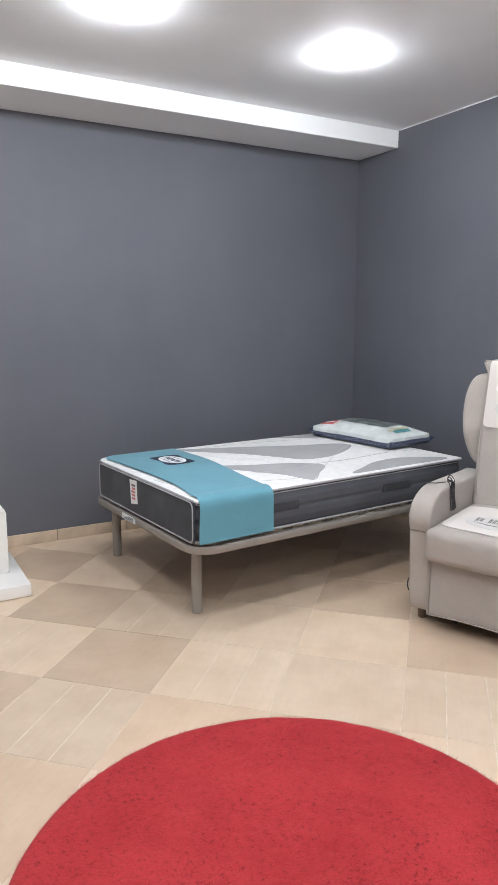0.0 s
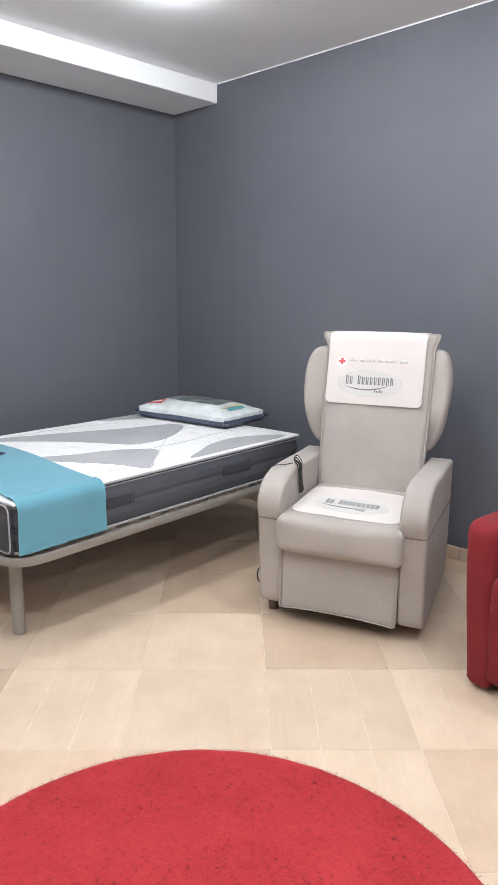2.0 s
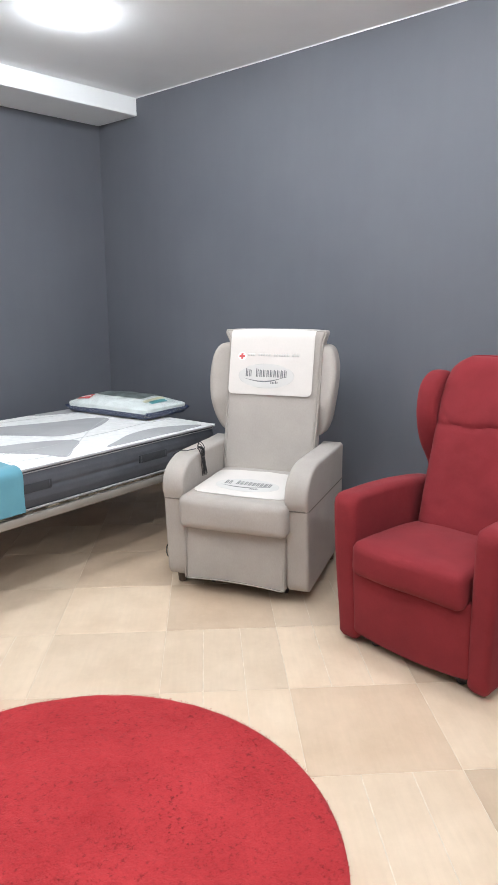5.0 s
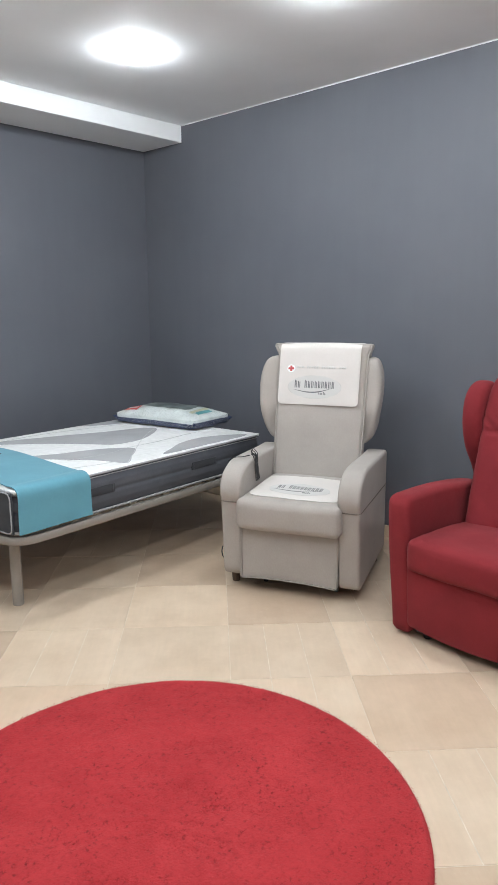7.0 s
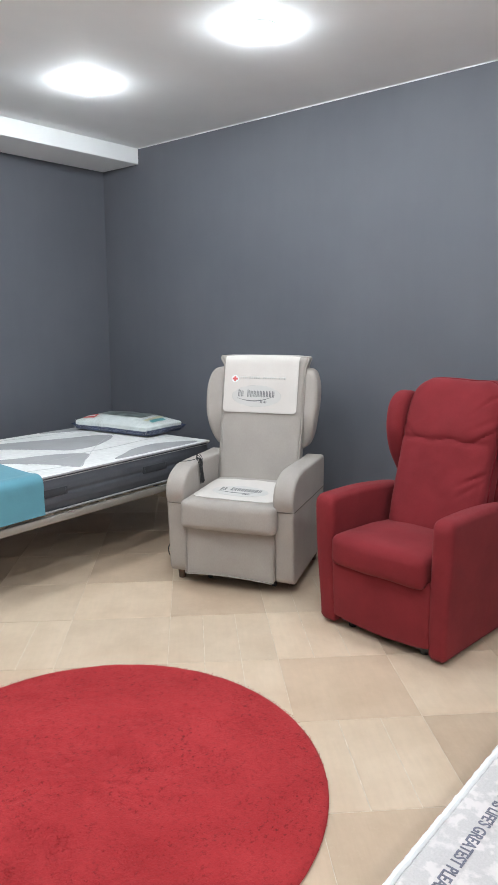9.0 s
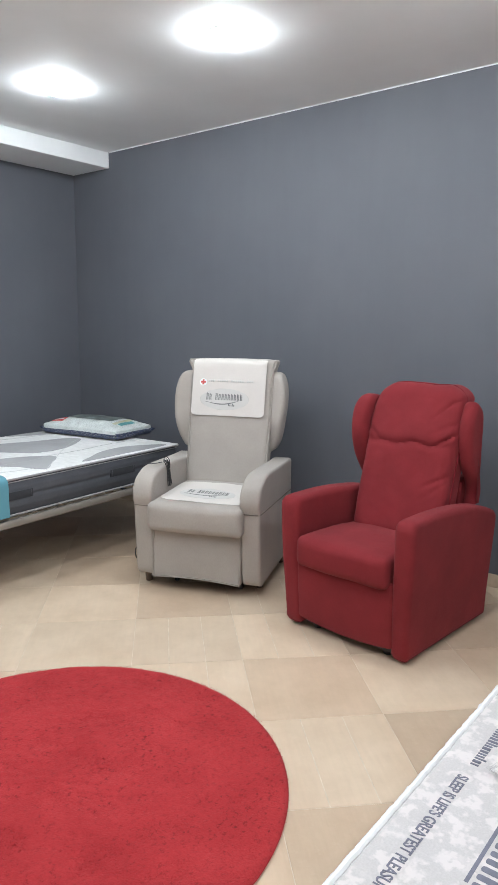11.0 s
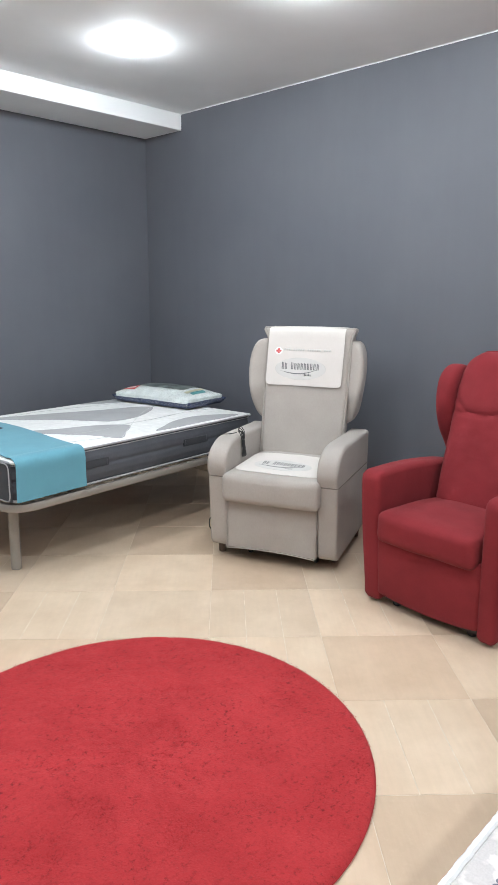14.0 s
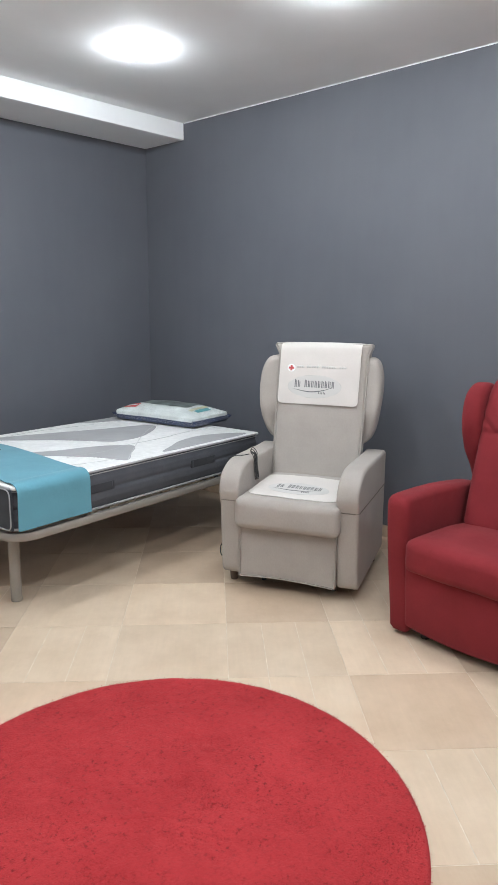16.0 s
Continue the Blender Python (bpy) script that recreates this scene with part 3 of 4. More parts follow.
def bed_mattress():
    mat = thing("mattress", BED, "white and grey quilted mattress with charcoal sides on the bed frame", "mattress")
    mid = (0.418 + TOP - 0.014) / 2
    half = (TOP - 0.014 - 0.418) / 2 + 0.001

    def ribs(x, y, z):
        k = 1 - 0.010 * (math.cos(z / half * math.pi * 1.6) ** 8) / 1.0
        return (*soft_corner(LONG / 2 + x * k, WIDE / 2 + y * k), mid + z)

    part("border", softbox((LONG / 2 - 0.002, WIDE / 2 - 0.002, half), 0.05, 21, (0.006, 0.008, 0), ribs), BORDER_SIDE, mat, "slate-grey ribbed side border")
    part("foot_panel", softbox((0.006, WIDE / 2 - 0.062, half - 0.010), 0.005, 13, (0.006, 0, 0), lambda x, y, z: (x - 0.004, y + WIDE / 2 - 0.048, z + mid)), BORDER, mat, "dark charcoal end panel")
    part("top_panel", softbox((0.94, 0.62, 0.009), 0.0085, 25, (0, 0, 0.012), lambda x, y, z: (*soft_corner(x + LONG / 2, y + WIDE / 2), z + TOP - 0.021)), QUILT, mat, "white quilted knit top")
    ring = rounded(rect(0.004, LONG - 0.004, 0.004, WIDE - 0.004), 0.06, 8)
    for z, r in ((TOP - 0.022, 0.006), (TOP - 0.037, 0.003), (0.43, 0.0065)):
        part("piping", tube([(*soft_corner(x, y), z) for x, y in ring], r, True), STITCH, mat, "silver-grey piping")
    frame_line = rounded([(0.018, 0.430), (WIDE - 0.108, 0.430), (WIDE - 0.108, TOP - 0.024), (0.018, TOP - 0.024)], 0.035, 6)
    part("piping", tube([(-0.011, v, z) for v, z in frame_line], 0.0034, True), STITCH, mat, "silver-grey piping round the end panel")
    leaves = (
        [(0.5, 1.2), (0.7, 1.12), (0.97, 0.99), (1.27, 0.85), (1.54, 0.77), (1.56, 0.65), (1.25, 0.46), (1.02, 0.45), (0.93, 0.56), (0.80, 0.78), (0.62, 1.02)],
        [(0.40, 0.62), (0.62, 0.50), (0.77, 0.45), (0.91, 0.38), (1.0, 0.27), (0.86, 0.14), (0.73, 0.04), (0.66, 0.2), (0.53, 0.40)],
        [(1.02, 0.035), (1.15, 0.11), (1.31, 0.18), (1.52, 0.2), (1.70, 0.13), (1.78, 0.035), (1.4, 0.03)],
        [(1.35, 1.22), (1.5, 1.1), (1.7, 1.02), (1.86, 1.05), (1.86, 1.2), (1.6, 1.225)],
    )
    for leaf in leaves:
        part("quilt_leaf", patch(spline(leaf, 5), on_top, 0.003, -0.001, 0.06), QUILT_GREY, mat, "silver-grey quilted leaf")
    seams = (
        [(0.73, 0.03), (1.0, 0.26), (1.27, 0.48), (1.58, 0.69), (1.85, 0.8)],
        [(0.55, 0.32), (0.8, 0.28), (1.0, 0.32), (1.25, 0.32), (1.6, 0.36), (1.86, 0.34)],
        [(0.46, 0.16), (0.6, 0.12), (0.72, 0.1)],
        [(0.6, 1.12), (0.95, 1.15), (1.3, 1.08), (1.85, 0.98)],
        [(0.03, 0.08), (0.06, 0.3), (0.03, 0.5)],
    )
    for line in seams:
        pts = [on_top(u, v, 0.0005) for u, v in spline(line, 6, False)]
        part("quilt_seam", tube(pts, 0.0022, sides=6), QUILT_SEAM, mat, "pale quilting seam")
    for a, b in ((0.42, 0.60), (1.20, 1.42)):
        handle = part("side_handle", box(a, b, -0.0070, 0.0, 0.515, 0.56, 0.001), WEBBING, mat, "charcoal webbing handle")
        part("handle_stitch", box(a + 0.012, a + 0.016, -0.0078, -0.006, 0.518, 0.557), BORDER_SIDE, handle)
        part("handle_stitch", box(b - 0.016, b - 0.012, -0.0078, -0.006, 0.518, 0.557), BORDER_SIDE, handle)
    vent = part("vent_eyelet", cylinder(0.014, 0.014, 0, 0.004, 24, 0.001), STITCH, mat, "small metal vent eyelet")
    vent.matrix_basis = pose(-0.008, 0.15, 0.51, 0, -90, 0)
    lay = lambda a, b, h: (-0.0145 - h - 0.02 * max(0, 0.55 - b) * max(0, 0.55 - b) * 10, a, b)
    tag = part("label_tag", patch([(0.605, 0.492), (0.685, 0.478), (0.700, 0.612), (0.612, 0.618)], lay, 0.0012, 0.001), WHITE_PRINT, mat, "white sewn-in label with red print")
    for i in range(5):
        part("print_bar", patch(rect(0.630, 0.668 + 0.006 * (i % 3), 0.508 + 0.018 * i, 0.520 + 0.018 * i), lay, 0.0004, 0.003), PRINT_PINK if i < 4 else PRINT_GREY, tag)


def throw():
    cloth = thing("bed_throw", BED, "teal satin throw laid across the mattress foot", "bed throw")
    # the cloth runs from the far edge over the top and down the near side
    top = [(WIDE - 0.03 - 0.02 * k, on_top(0.3, WIDE - 0.03 - 0.02 * k)[2] + 0.004) for k in range(58)]
    side = [(0.06, TOP - 0.001), (0.03, TOP - 0.003), (0.008, TOP - 0.010), (-0.007, TOP - 0.026), (-0.0135, TOP - 0.055), (-0.0145, 0.55), (-0.017, 0.50), (-0.02, 0.45), (-0.022, 0.432)]
    at, length = along(top + side)

    def lay(p, q, h):
        """p: 0 to 1 across the cloth, q: way along it."""
        t = q / length
        u0 = 0.03 + 0.03 * math.sin(3.0 * t) - 0.032 * smoothstep(0.6, 0.86, t)
        u1 = 0.528 - 0.093 * smoothstep(0.2, 0.85, t) - 0.008 * smoothstep(0.82, 1.0, t)
        u = u0 + (u1 - u0) * p
        point, normal = at(q)
        wave = 0.0025 * math.sin(17 * u + 9 * t) * smoothstep(0.84, 1.0, t)
        out = point + (-normal) * (h + wave) * -1
        return (*soft_corner(u, out.x, 0.13), out.y)

    bm = bmesh.new()
    across, down = 14, 90
    rows = [[[bm.verts.new(lay(i / across, length * j / down, h)) for i in range(across + 1)] for j in range(down + 1)] for h in (0.0, -0.004)]
    for side_rows in rows:
        for j in range(down):
            for i in range(across):
                bm.faces.new((side_rows[j][i], side_rows[j][i + 1], side_rows[j + 1][i + 1], side_rows[j + 1][i]))
    a, b = rows
    rim = [(0, i) for i in range(across)] + [(j, across) for j in range(down)] + [(down, i) for i in range(across, 0, -1)] + [(j, 0) for j in range(down, 0, -1)]
    for (j, i), (l, k) in zip(rim, rim[1:] + rim[:1]):
        bm.faces.new((a[j][i], a[l][k], b[l][k], b[j][i]))
    part("cloth", bm, TEAL, cloth)
    face = lambda u, v, h: (u, v, on_top(u, v)[2] + 0.008 + h)
    outer = [(0.245, 0.98), (0.27, 1.0), (0.33, 1.005), (0.39, 1.0), (0.43, 0.98), (0.415, 0.87), (0.425, 0.76), (0.38, 0.735), (0.32, 0.73), (0.27, 0.735), (0.24, 0.76), (0.255, 0.87)]
    emblem = part("emblem", patch(spline(outer, 4), face, 0.001, 0.0, 0.05), NAVY_PRINT, cloth, "navy printed emblem")
    band = part("emblem_oval", patch(ellipse(0.335, 0.868, 0.072, 0.112, 36), face, 0.0008, 0.0012, 0.05), WHITE_PRINT, emblem, "white printed oval")
    for k in range(7):
        v = 0.94 - 0.024 * k
        part("print_bar", patch(rect(0.315 + 0.004 * (k % 2), 0.352, v - 0.014, v), face, 0.0006, 0.0022), NAVY_PRINT, emblem)
    for u0 in (0.288, 0.368):
        part("print_bar", patch(spline([(u0, 0.80), (u0 + 0.010, 0.87), (u0, 0.94), (u0 + 0.006, 0.87)], 4), face, 0.0006, 0.0022), NAVY_PRINT, emblem)


def wrapped_pillow():
    pil = thing("wrapped_pillow", pose(-0.47, -0.80, TOP - 0.002, 0, 0, 8), "new pillow in a clear plastic bag with a navy underside", "pillow")
    half = (0.20, 0.37)

    def puff(x, y, z):
        s, t = x / half[0], y / half[1]
        edge = (1 - min(1, abs(s)) ** 3.0) * (1 - min(1, abs(t)) ** 4.0)
        wob = 0.006 * noise.noise((x * 9, y * 9, 2.0))
        return x * (1 + 0.03 * abs(t)), y, 0.054 + z * (0.25 + 0.75 * edge) + wob * edge

    def upper(x, y, h=0.0):
        s, t = x / half[0], y / half[1]
        edge = (1 - min(1, abs(s)) ** 3.0) * (1 - min(1, abs(t)) ** 4.0)
        wob = 0.006 * noise.noise((x * 9, y * 9, 2.0))
        return x * (1 + 0.03 * abs(t)), y, 0.054 + 0.074 * (0.25 + 0.75 * edge) + wob * edge + h

    part("pillow_body", softbox((half[0], half[1], 0.072), 0.03, 21, (0, 0, 0), puff), PILLOW_CLOTH, pil, "pale grey pillow")
    part("bag_base", softbox((0.203, 0.374, 0.026), 0.022, 11, (0, 0, 0.0), lambda x, y, z: (x, y, 0.029 + z + 0.004 * noise.noise((x * 12, y * 12, 0.0)))), NAVY, pil, "navy printed underside of the bag")
    part("picture_panel", patch(rect(-0.10, 0.17, -0.22, 0.20, 0.04), upper, 0.001, 0.002, 0.03), PILLOW_PHOTO, pil, "grey-green printed picture panel")
    part("corner_label", patch(rect(-0.165, -0.105, 0.19, 0.31, 0.005), upper, 0.001, 0.003, 0.03), PRINT_RED, pil, "small red label")
    part("print_bar", patch(rect(-0.143, -0.127, 0.205, 0.295), upper, 0.0006, 0.0045, 0.03), WHITE_PRINT, pil, "white bar of print")
    part("side_label", patch(rect(-0.10, 0.05, -0.330, -0.298, 0.005), upper, 0.001, 0.003, 0.03), PRINT_TEAL, pil, "teal printed strip")
    part("side_label", patch(rect(-0.12, 0.07, -0.292, -0.262, 0.005), upper, 0.001, 0.003, 0.03), PRINT_CREAM, pil, "cream printed strip")
    film = part("plastic_bag", softbox((0.214, 0.385, 0.062), 0.03, 25, (0, 0, 0), lambda x, y, z: (lambda p: (p[0] * 1.02, p[1] * 1.02, p[2] + (0.008 if z > 0 else -0.0) + 0.006 * noise.noise((x * 14, y * 14, 5.0))))(puff(x * 0.93, y * 0.95, z)) if z > -0.01 else (x, y, 0.030 + z * 0.2)), FILM, pil, "crinkled clear plastic bag")
    film.visible_shadow = False
    for sx, sy in ((1, 1), (1, -1), (-1, 1), (-1, -1)):
        bm = bmesh.new()
        tip = [(0.185 * sx, 0.375 * sy, 0.02), (0.205 * sx, 0.345 * sy, 0.02), (0.214 * sx, 0.392 * sy, 0.044), (0.195 * sx, 0.36 * sy, 0.055)]
        vs = [bm.verts.new(p) for p in tip]
        for f in ((0, 1, 2), (0, 2, 3), (1, 3, 2), (0, 3, 1)):
            bm.faces.new([vs[k] for k in f])
        part("bag_corner", bm, NAVY, pil)


bed_frame()
bed_mattress()
throw()
wrapped_pillow()


# ---- armchairs ----
def ear(outline, y0, y1, bevel, warp=None):
    """An upright outline in (x, z) with depth from y0 to y1."""
    def turn(x, y, z):
        p = (y, x, z)
        return warp(*p) if warp else p
    return prism(outline, y0, y1, bevel, 4, turn)


def logo_print(parent, lay, cx, cy, w, h):
    """A silver oval with rows of plain bars and a dark wave: a maker's mark as shapes only."""
    oval = part("logo_oval", patch(ellipse(cx, cy, w, h, 48), lay, 0.0004, 0.0006, 0.04), PRINT_PALE, parent, "pale printed oval")
    rim_out, rim_in = ellipse(cx, cy, w, h, 48), ellipse(cx, cy, w * 0.97, h * 0.94, 48)
    bm = bmesh.new()
    rings = [[bm.verts.new(lay(x, y, 0.0014)) for x, y in ring] for ring in (rim_out, rim_in)]
    for k in range(48):
        bm.faces.new((rings[0][k], rings[0][(k + 1) % 48], rings[1][(k + 1) % 48], rings[1][k]))
    part("logo_rim", bm, PRINT_SILVER, oval)
    left, step = cx - 0.75 * w, 1.5 * w / 12
    for i in range(12):
        if i == 2:
            continue
        x = left + step * (i + 0.5)
        tall = h * (0.66 if i in (0, 3) else 0.58)
        part("print_bar", patch(rect(x - step * 0.36, x - step * 0.06, cy - 0.08 * h, cy - 0.08 * h + tall), lay, 0.0004, 0.0013), PRINT_GREY, oval)
        part("print_bar", patch(rect(x + step * 0.08, x + step * 0.30, cy - 0.08 * h, cy - 0.08 * h + tall * 0.92), lay, 0.0004, 0.0013), PRINT_GREY, oval)
    wave = [(cx - 0.8 * w + 1.5 * w * k / 20, cy - 0.20 * h - 0.22 * h * math.sin(math.pi * k / 20) + 0.2 * h * (k / 20) ** 3) for k in range(21)]
    band = wave + [(x, y - 0.09 * h * math.sin(math.pi * k / 20) - 0.01 * h) for k, (x, y) in reversed(list(enumerate(wave)))]
    part("logo_wave", patch(band, lay, 0.0004, 0.0013), PRINT_GREY, oval, "dark printed wave")
    for i in range(5):
        x = cx + 0.18 * w + 0.055 * w * i
        part("print_bar", patch(rect(x, x + 0.03 * w, cy - 0.62 * h, cy - (0.38 if i in (0, 3) else 0.46) * h), lay, 0.0004, 0.0013), PRINT_GREY, oval)


def grey_armchair(m):
    ch = thing("recliner_armchair", m, "taupe fabric winged recliner armchair with ivory covers, beside the bed", "armchair")
    front = lambda z: 0.515 + (z - 1.25) * 0.21
    for s in (-1, 1):
        lower = rounded([(-0.080, 0.058), (0.562, 0.098), (0.562, 0.484), (-0.108, 0.484)], [0.05, 0.03, 0.004, 0.006])
        part("side_panel", prism(lower, 0.260 * s, 0.369 * s, 0.014, 3), GREY_CLOTH, ch)
        upper = spline([(-0.110, 0.480), (-0.124, 0.535), (-0.10, 0.604), (-0.035, 0.650), (0.06, 0.672), (0.25, 0.672), (0.42, 0.670), (0.545, 0.672)], 5, False) + [(0.56, 0.662), (0.56, 0.466), (0.3, 0.464), (-0.105, 0.464)]
        arm = part("armrest", prism(upper, 0.256 * s, 0.370 * s, 0.016, 4), GREY_CLOTH, ch)
        # dark tube paints in the shade where armrest and side panel meet
        part("arm_seam_shade", tube([(0.268 * s, -0.1095, 0.475), (0.352 * s, -0.1095, 0.475), (0.364 * s, -0.103, 0.475), (0.3690 * s, -0.092, 0.475)] + [(0.3690 * s, y, 0.475) for y in np.linspace(-0.08, 0.55, 8)], 0.0028), SEAM_SHADE, arm)
        wing = spline([(0.19 * s, 0.715), (0.272 * s, 0.712), (0.318 * s, 0.775), (0.344 * s, 0.88), (0.356 * s, 1.0), (0.350 * s, 1.10), (0.322 * s, 1.170), (0.272 * s, 1.188), (0.20 * s, 1.17), (0.17 * s, 1.08), (0.17 * s, 0.85)], 4)
        part("wing", ear(wing, 0.0, 0.13, 0.032, lambda x, y, z: (x - 0.014, y + front(z) + 0.022 - 0.30 * (abs(x) - 0.25) + 0.05 * smoothstep(0.92, 0.71, z), z)), GREY_CLOTH, ch, "padded side wing")

    def seat_shape(x, y, z):
        y2 = y + 0.185
        nose = smoothstep(0.12, -0.33, y)
        z2 = 0.449 + z * (1 + 0.10 * nose) - nose * (0.022 + 0.05 * z)
        return x * (1 + 0.06 * nose) + 0.006 * nose, y2, z2 + 0.004 * noise.noise((x * 8, y * 8, 1.0))

    part("seat", softbox((0.260, 0.345, 0.076), 0.032, 17, (0, 0.012, 0.012), seat_shape), GREY_CLOTH, ch, "plump seat cushion")
    part("leg_rest", softbox((0.264, 0.03, 0.15), 0.016, 13, (0, 0.01, 0), lambda x, y, z: (x * (1 - 0.02 * (z < 0)), y - 0.078 + 0.06 * (z + 0.15), z + 0.215 + 0.012 * (1 - (x / 0.25) ** 2) * (z < 0))), GREY_CLOTH, ch, "padded leg-rest panel")
    for s in (-1, 1):
        part("piping", tube([(0.256 * s, -0.112 + 0.06 * (z - 0.065), z) for z in np.linspace(0.075, 0.35, 6)], 0.0045), GREY_SEAM, ch)
    part("piping", tube([(x, -0.112, 0.073 + 0.012 * (1 - (x / 0.25) ** 2)) for x in np.linspace(-0.25, 0.25, 9)], 0.0045), GREY_SEAM, ch)

    def back_shape(x, y, z):
        up = z + 0.85
        flare = 0.92 + 0.03 * smoothstep(0.5, 0.95, up) + (0.12 if x < 0 else 0.07) * smoothstep(1.185, 1.26, up)
        wrinkle = 0.006 * noise.noise((x * 5, up * 7, 3.0))
        return x * flare, y + front(up) + 0.06 + wrinkle, up

    part("backrest", softbox((0.268, 0.06, 0.41), 0.020, 25, (0, 0.014, 0), back_shape), GREY_CLOTH, ch, "tall padded backrest")
    ring = []
    sides = list(np.linspace(0.50, 1.16, 12)) + [1.19, 1.21, 1.23, 1.245]
    for x, z in [(-0.268, z) for z in sides] + [(x, 1.256) for x in np.linspace(-0.262, 0.262, 9)] + [(0.268, z) for z in reversed(sides)]:
        p = back_shape(x, 0, z - 0.85)
        ring.append((p[0] * 1.01, front(z) + 0.012, z))
    part("piping", tube(ring, 0.006, True), GREY_SEAM, ch)
    part("back_shell", box(-0.25, 0.25, 0.45, 0.62, 0.07, 0.62, 0.02), GREY_CLOTH, ch)
    for x, y in ((-0.33, 0.0), (0.31, 0.10), (-0.33, 0.55), (0.31, 0.55)):
        foot = part("foot", cylinder(0.02, 0.026, 0.0, 0.066, 20, 0.003), DARK_WOOD, ch, "turned dark wooden foot")
        foot.location = (x, y, 0)
    for x in (-0.17, 0.22):
        caster = part("caster", cylinder(0.022, 0.022, -0.01, 0.01, 20, 0.003), BLACK_PLASTIC, ch, "small black caster")
        caster.matrix_basis = pose(x, 0.04, 0.022, 0, 90, 0)
        part("caster_fork", box(-0.045, -0.02, -0.012, 0.012, -0.012, 0.012, 0.003), DARK_METAL, caster)
    part("base_frame", box(-0.24, 0.24, 0.03, 0.58, 0.05, 0.09, 0.006), DARK_METAL, ch)
    loop = spline([(-0.366, -0.03, 0.13), (-0.384, -0.055, 0.15), (-0.385, -0.058, 0.20), (-0.366, -0.03, 0.235)], 5, False)
    part("pull_strap", tube(loop, 0.0035), BLACK_PLASTIC, ch, "black pull strap")


def cover(name, m, label, path, x0, x1, corner, droop=0.0):
    """An ivory cloth cover lying along a path of (y, z) points; returns it and its surface."""
    cloth = thing(name, m, label, "chair cover")
    at, length = along(path)

    def lay(x, s, h):
        point, normal = at(s)
        out = point + normal * (h + 0.0015 * noise.noise((x * 9, s * 9, 4.0)) - droop * min(1.0, (x / 0.255) ** 2) * smoothstep(length, 0.3 * length, s))
        return x, out.x, out.y

    part("cloth", patch(rounded([(x0, 0), (x1, 0), (x1, length), (x0, length)], corner), lay, 0.0025, -0.0025, 0.025), TOWEL, cloth)
    return cloth, lay, length


GREY_CHAIR = pose(-1.062, -2.430, 0, 0, 0, -69)
grey_armchair(GREY_CHAIR)

face = lambda z: 0.515 + (z - 1.25) * 0.21 - 0.019
back_path = [(face(z) - 0.002, z) for z in np.linspace(0.925, 1.225, 12)] + [(face(1.24), 1.245), (face(1.25) + 0.010, 1.258), (face(1.25) + 0.03, 1.2645), (face(1.25) + 0.10, 1.2645), (face(1.25) + 0.145, 1.256), (face(1.25) + 0.158, 1.24), (face(1.25) + 0.155, 1.16)]
cloth, lay, length = cover("headrest_cover", GREY_CHAIR, "ivory printed cover draped over the recliner's headrest", back_path, -0.246, 0.222, [0.03, 0.03, 0.01, 0.01], 0.010)
logo_print(cloth, lay, -0.032, 0.10, 0.158, 0.066)
disc = part("cross_disc", patch(ellipse(-0.175, 0.203, 0.024, 0.022, 24), lay, 0.0004, 0.0006), WHITE_PRINT, cloth, "white printed disc")
for w, h in ((0.017, 0.006), (0.006, 0.016)):
    part("cross_bar", patch(rect(-0.175 - w, -0.175 + w, 0.203 - h, 0.203 + h), lay, 0.0005, 0.0012 + 0.0004 * (w > h)), PRINT_RED, disc, "red printed cross bar")
for i in range(20):
    if i not in (3, 9, 16):
        x = -0.14 + 0.0145 * i
        part("print_bar", patch(rect(x, x + 0.010, 0.205, 0.219), lay, 0.0004, 0.0006), PRINT_PALE, cloth, "faint bar of print")


def on_seat(x, s, h):
    """The top of the grey seat cushion, s metres back from the cover's front edge."""
    y = s - 0.085 - 0.185
    nose = smoothstep(0.12, -0.33, y)
    z = 0.076 + 0.012 * (1 - (x / 0.26) ** 2) * (1 - (y / 0.345) ** 2)
    z = 0.449 + z * (1 + 0.10 * nose) - nose * (0.022 + 0.05 * z)
    return x, s - 0.085, z + h + 0.005 + 0.003 * noise.noise((x * 11, s * 11, 8.0))


cloth = thing("seat_cover", GREY_CHAIR, "ivory printed cover lying on the recliner's seat", "chair cover")
part("cloth", patch(rounded([(-0.236, 0.010), (0.02, -0.012), (0.250, 0.004), (0.246, 0.37), (-0.225, 0.37)], [0.06, 0.05, 0.06, 0.03, 0.03]), on_seat, 0.0025, -0.0025, 0.025), TOWEL, cloth)
lay = on_seat
logo_print(cloth, lay, 0.01, 0.14, 0.165, 0.085)


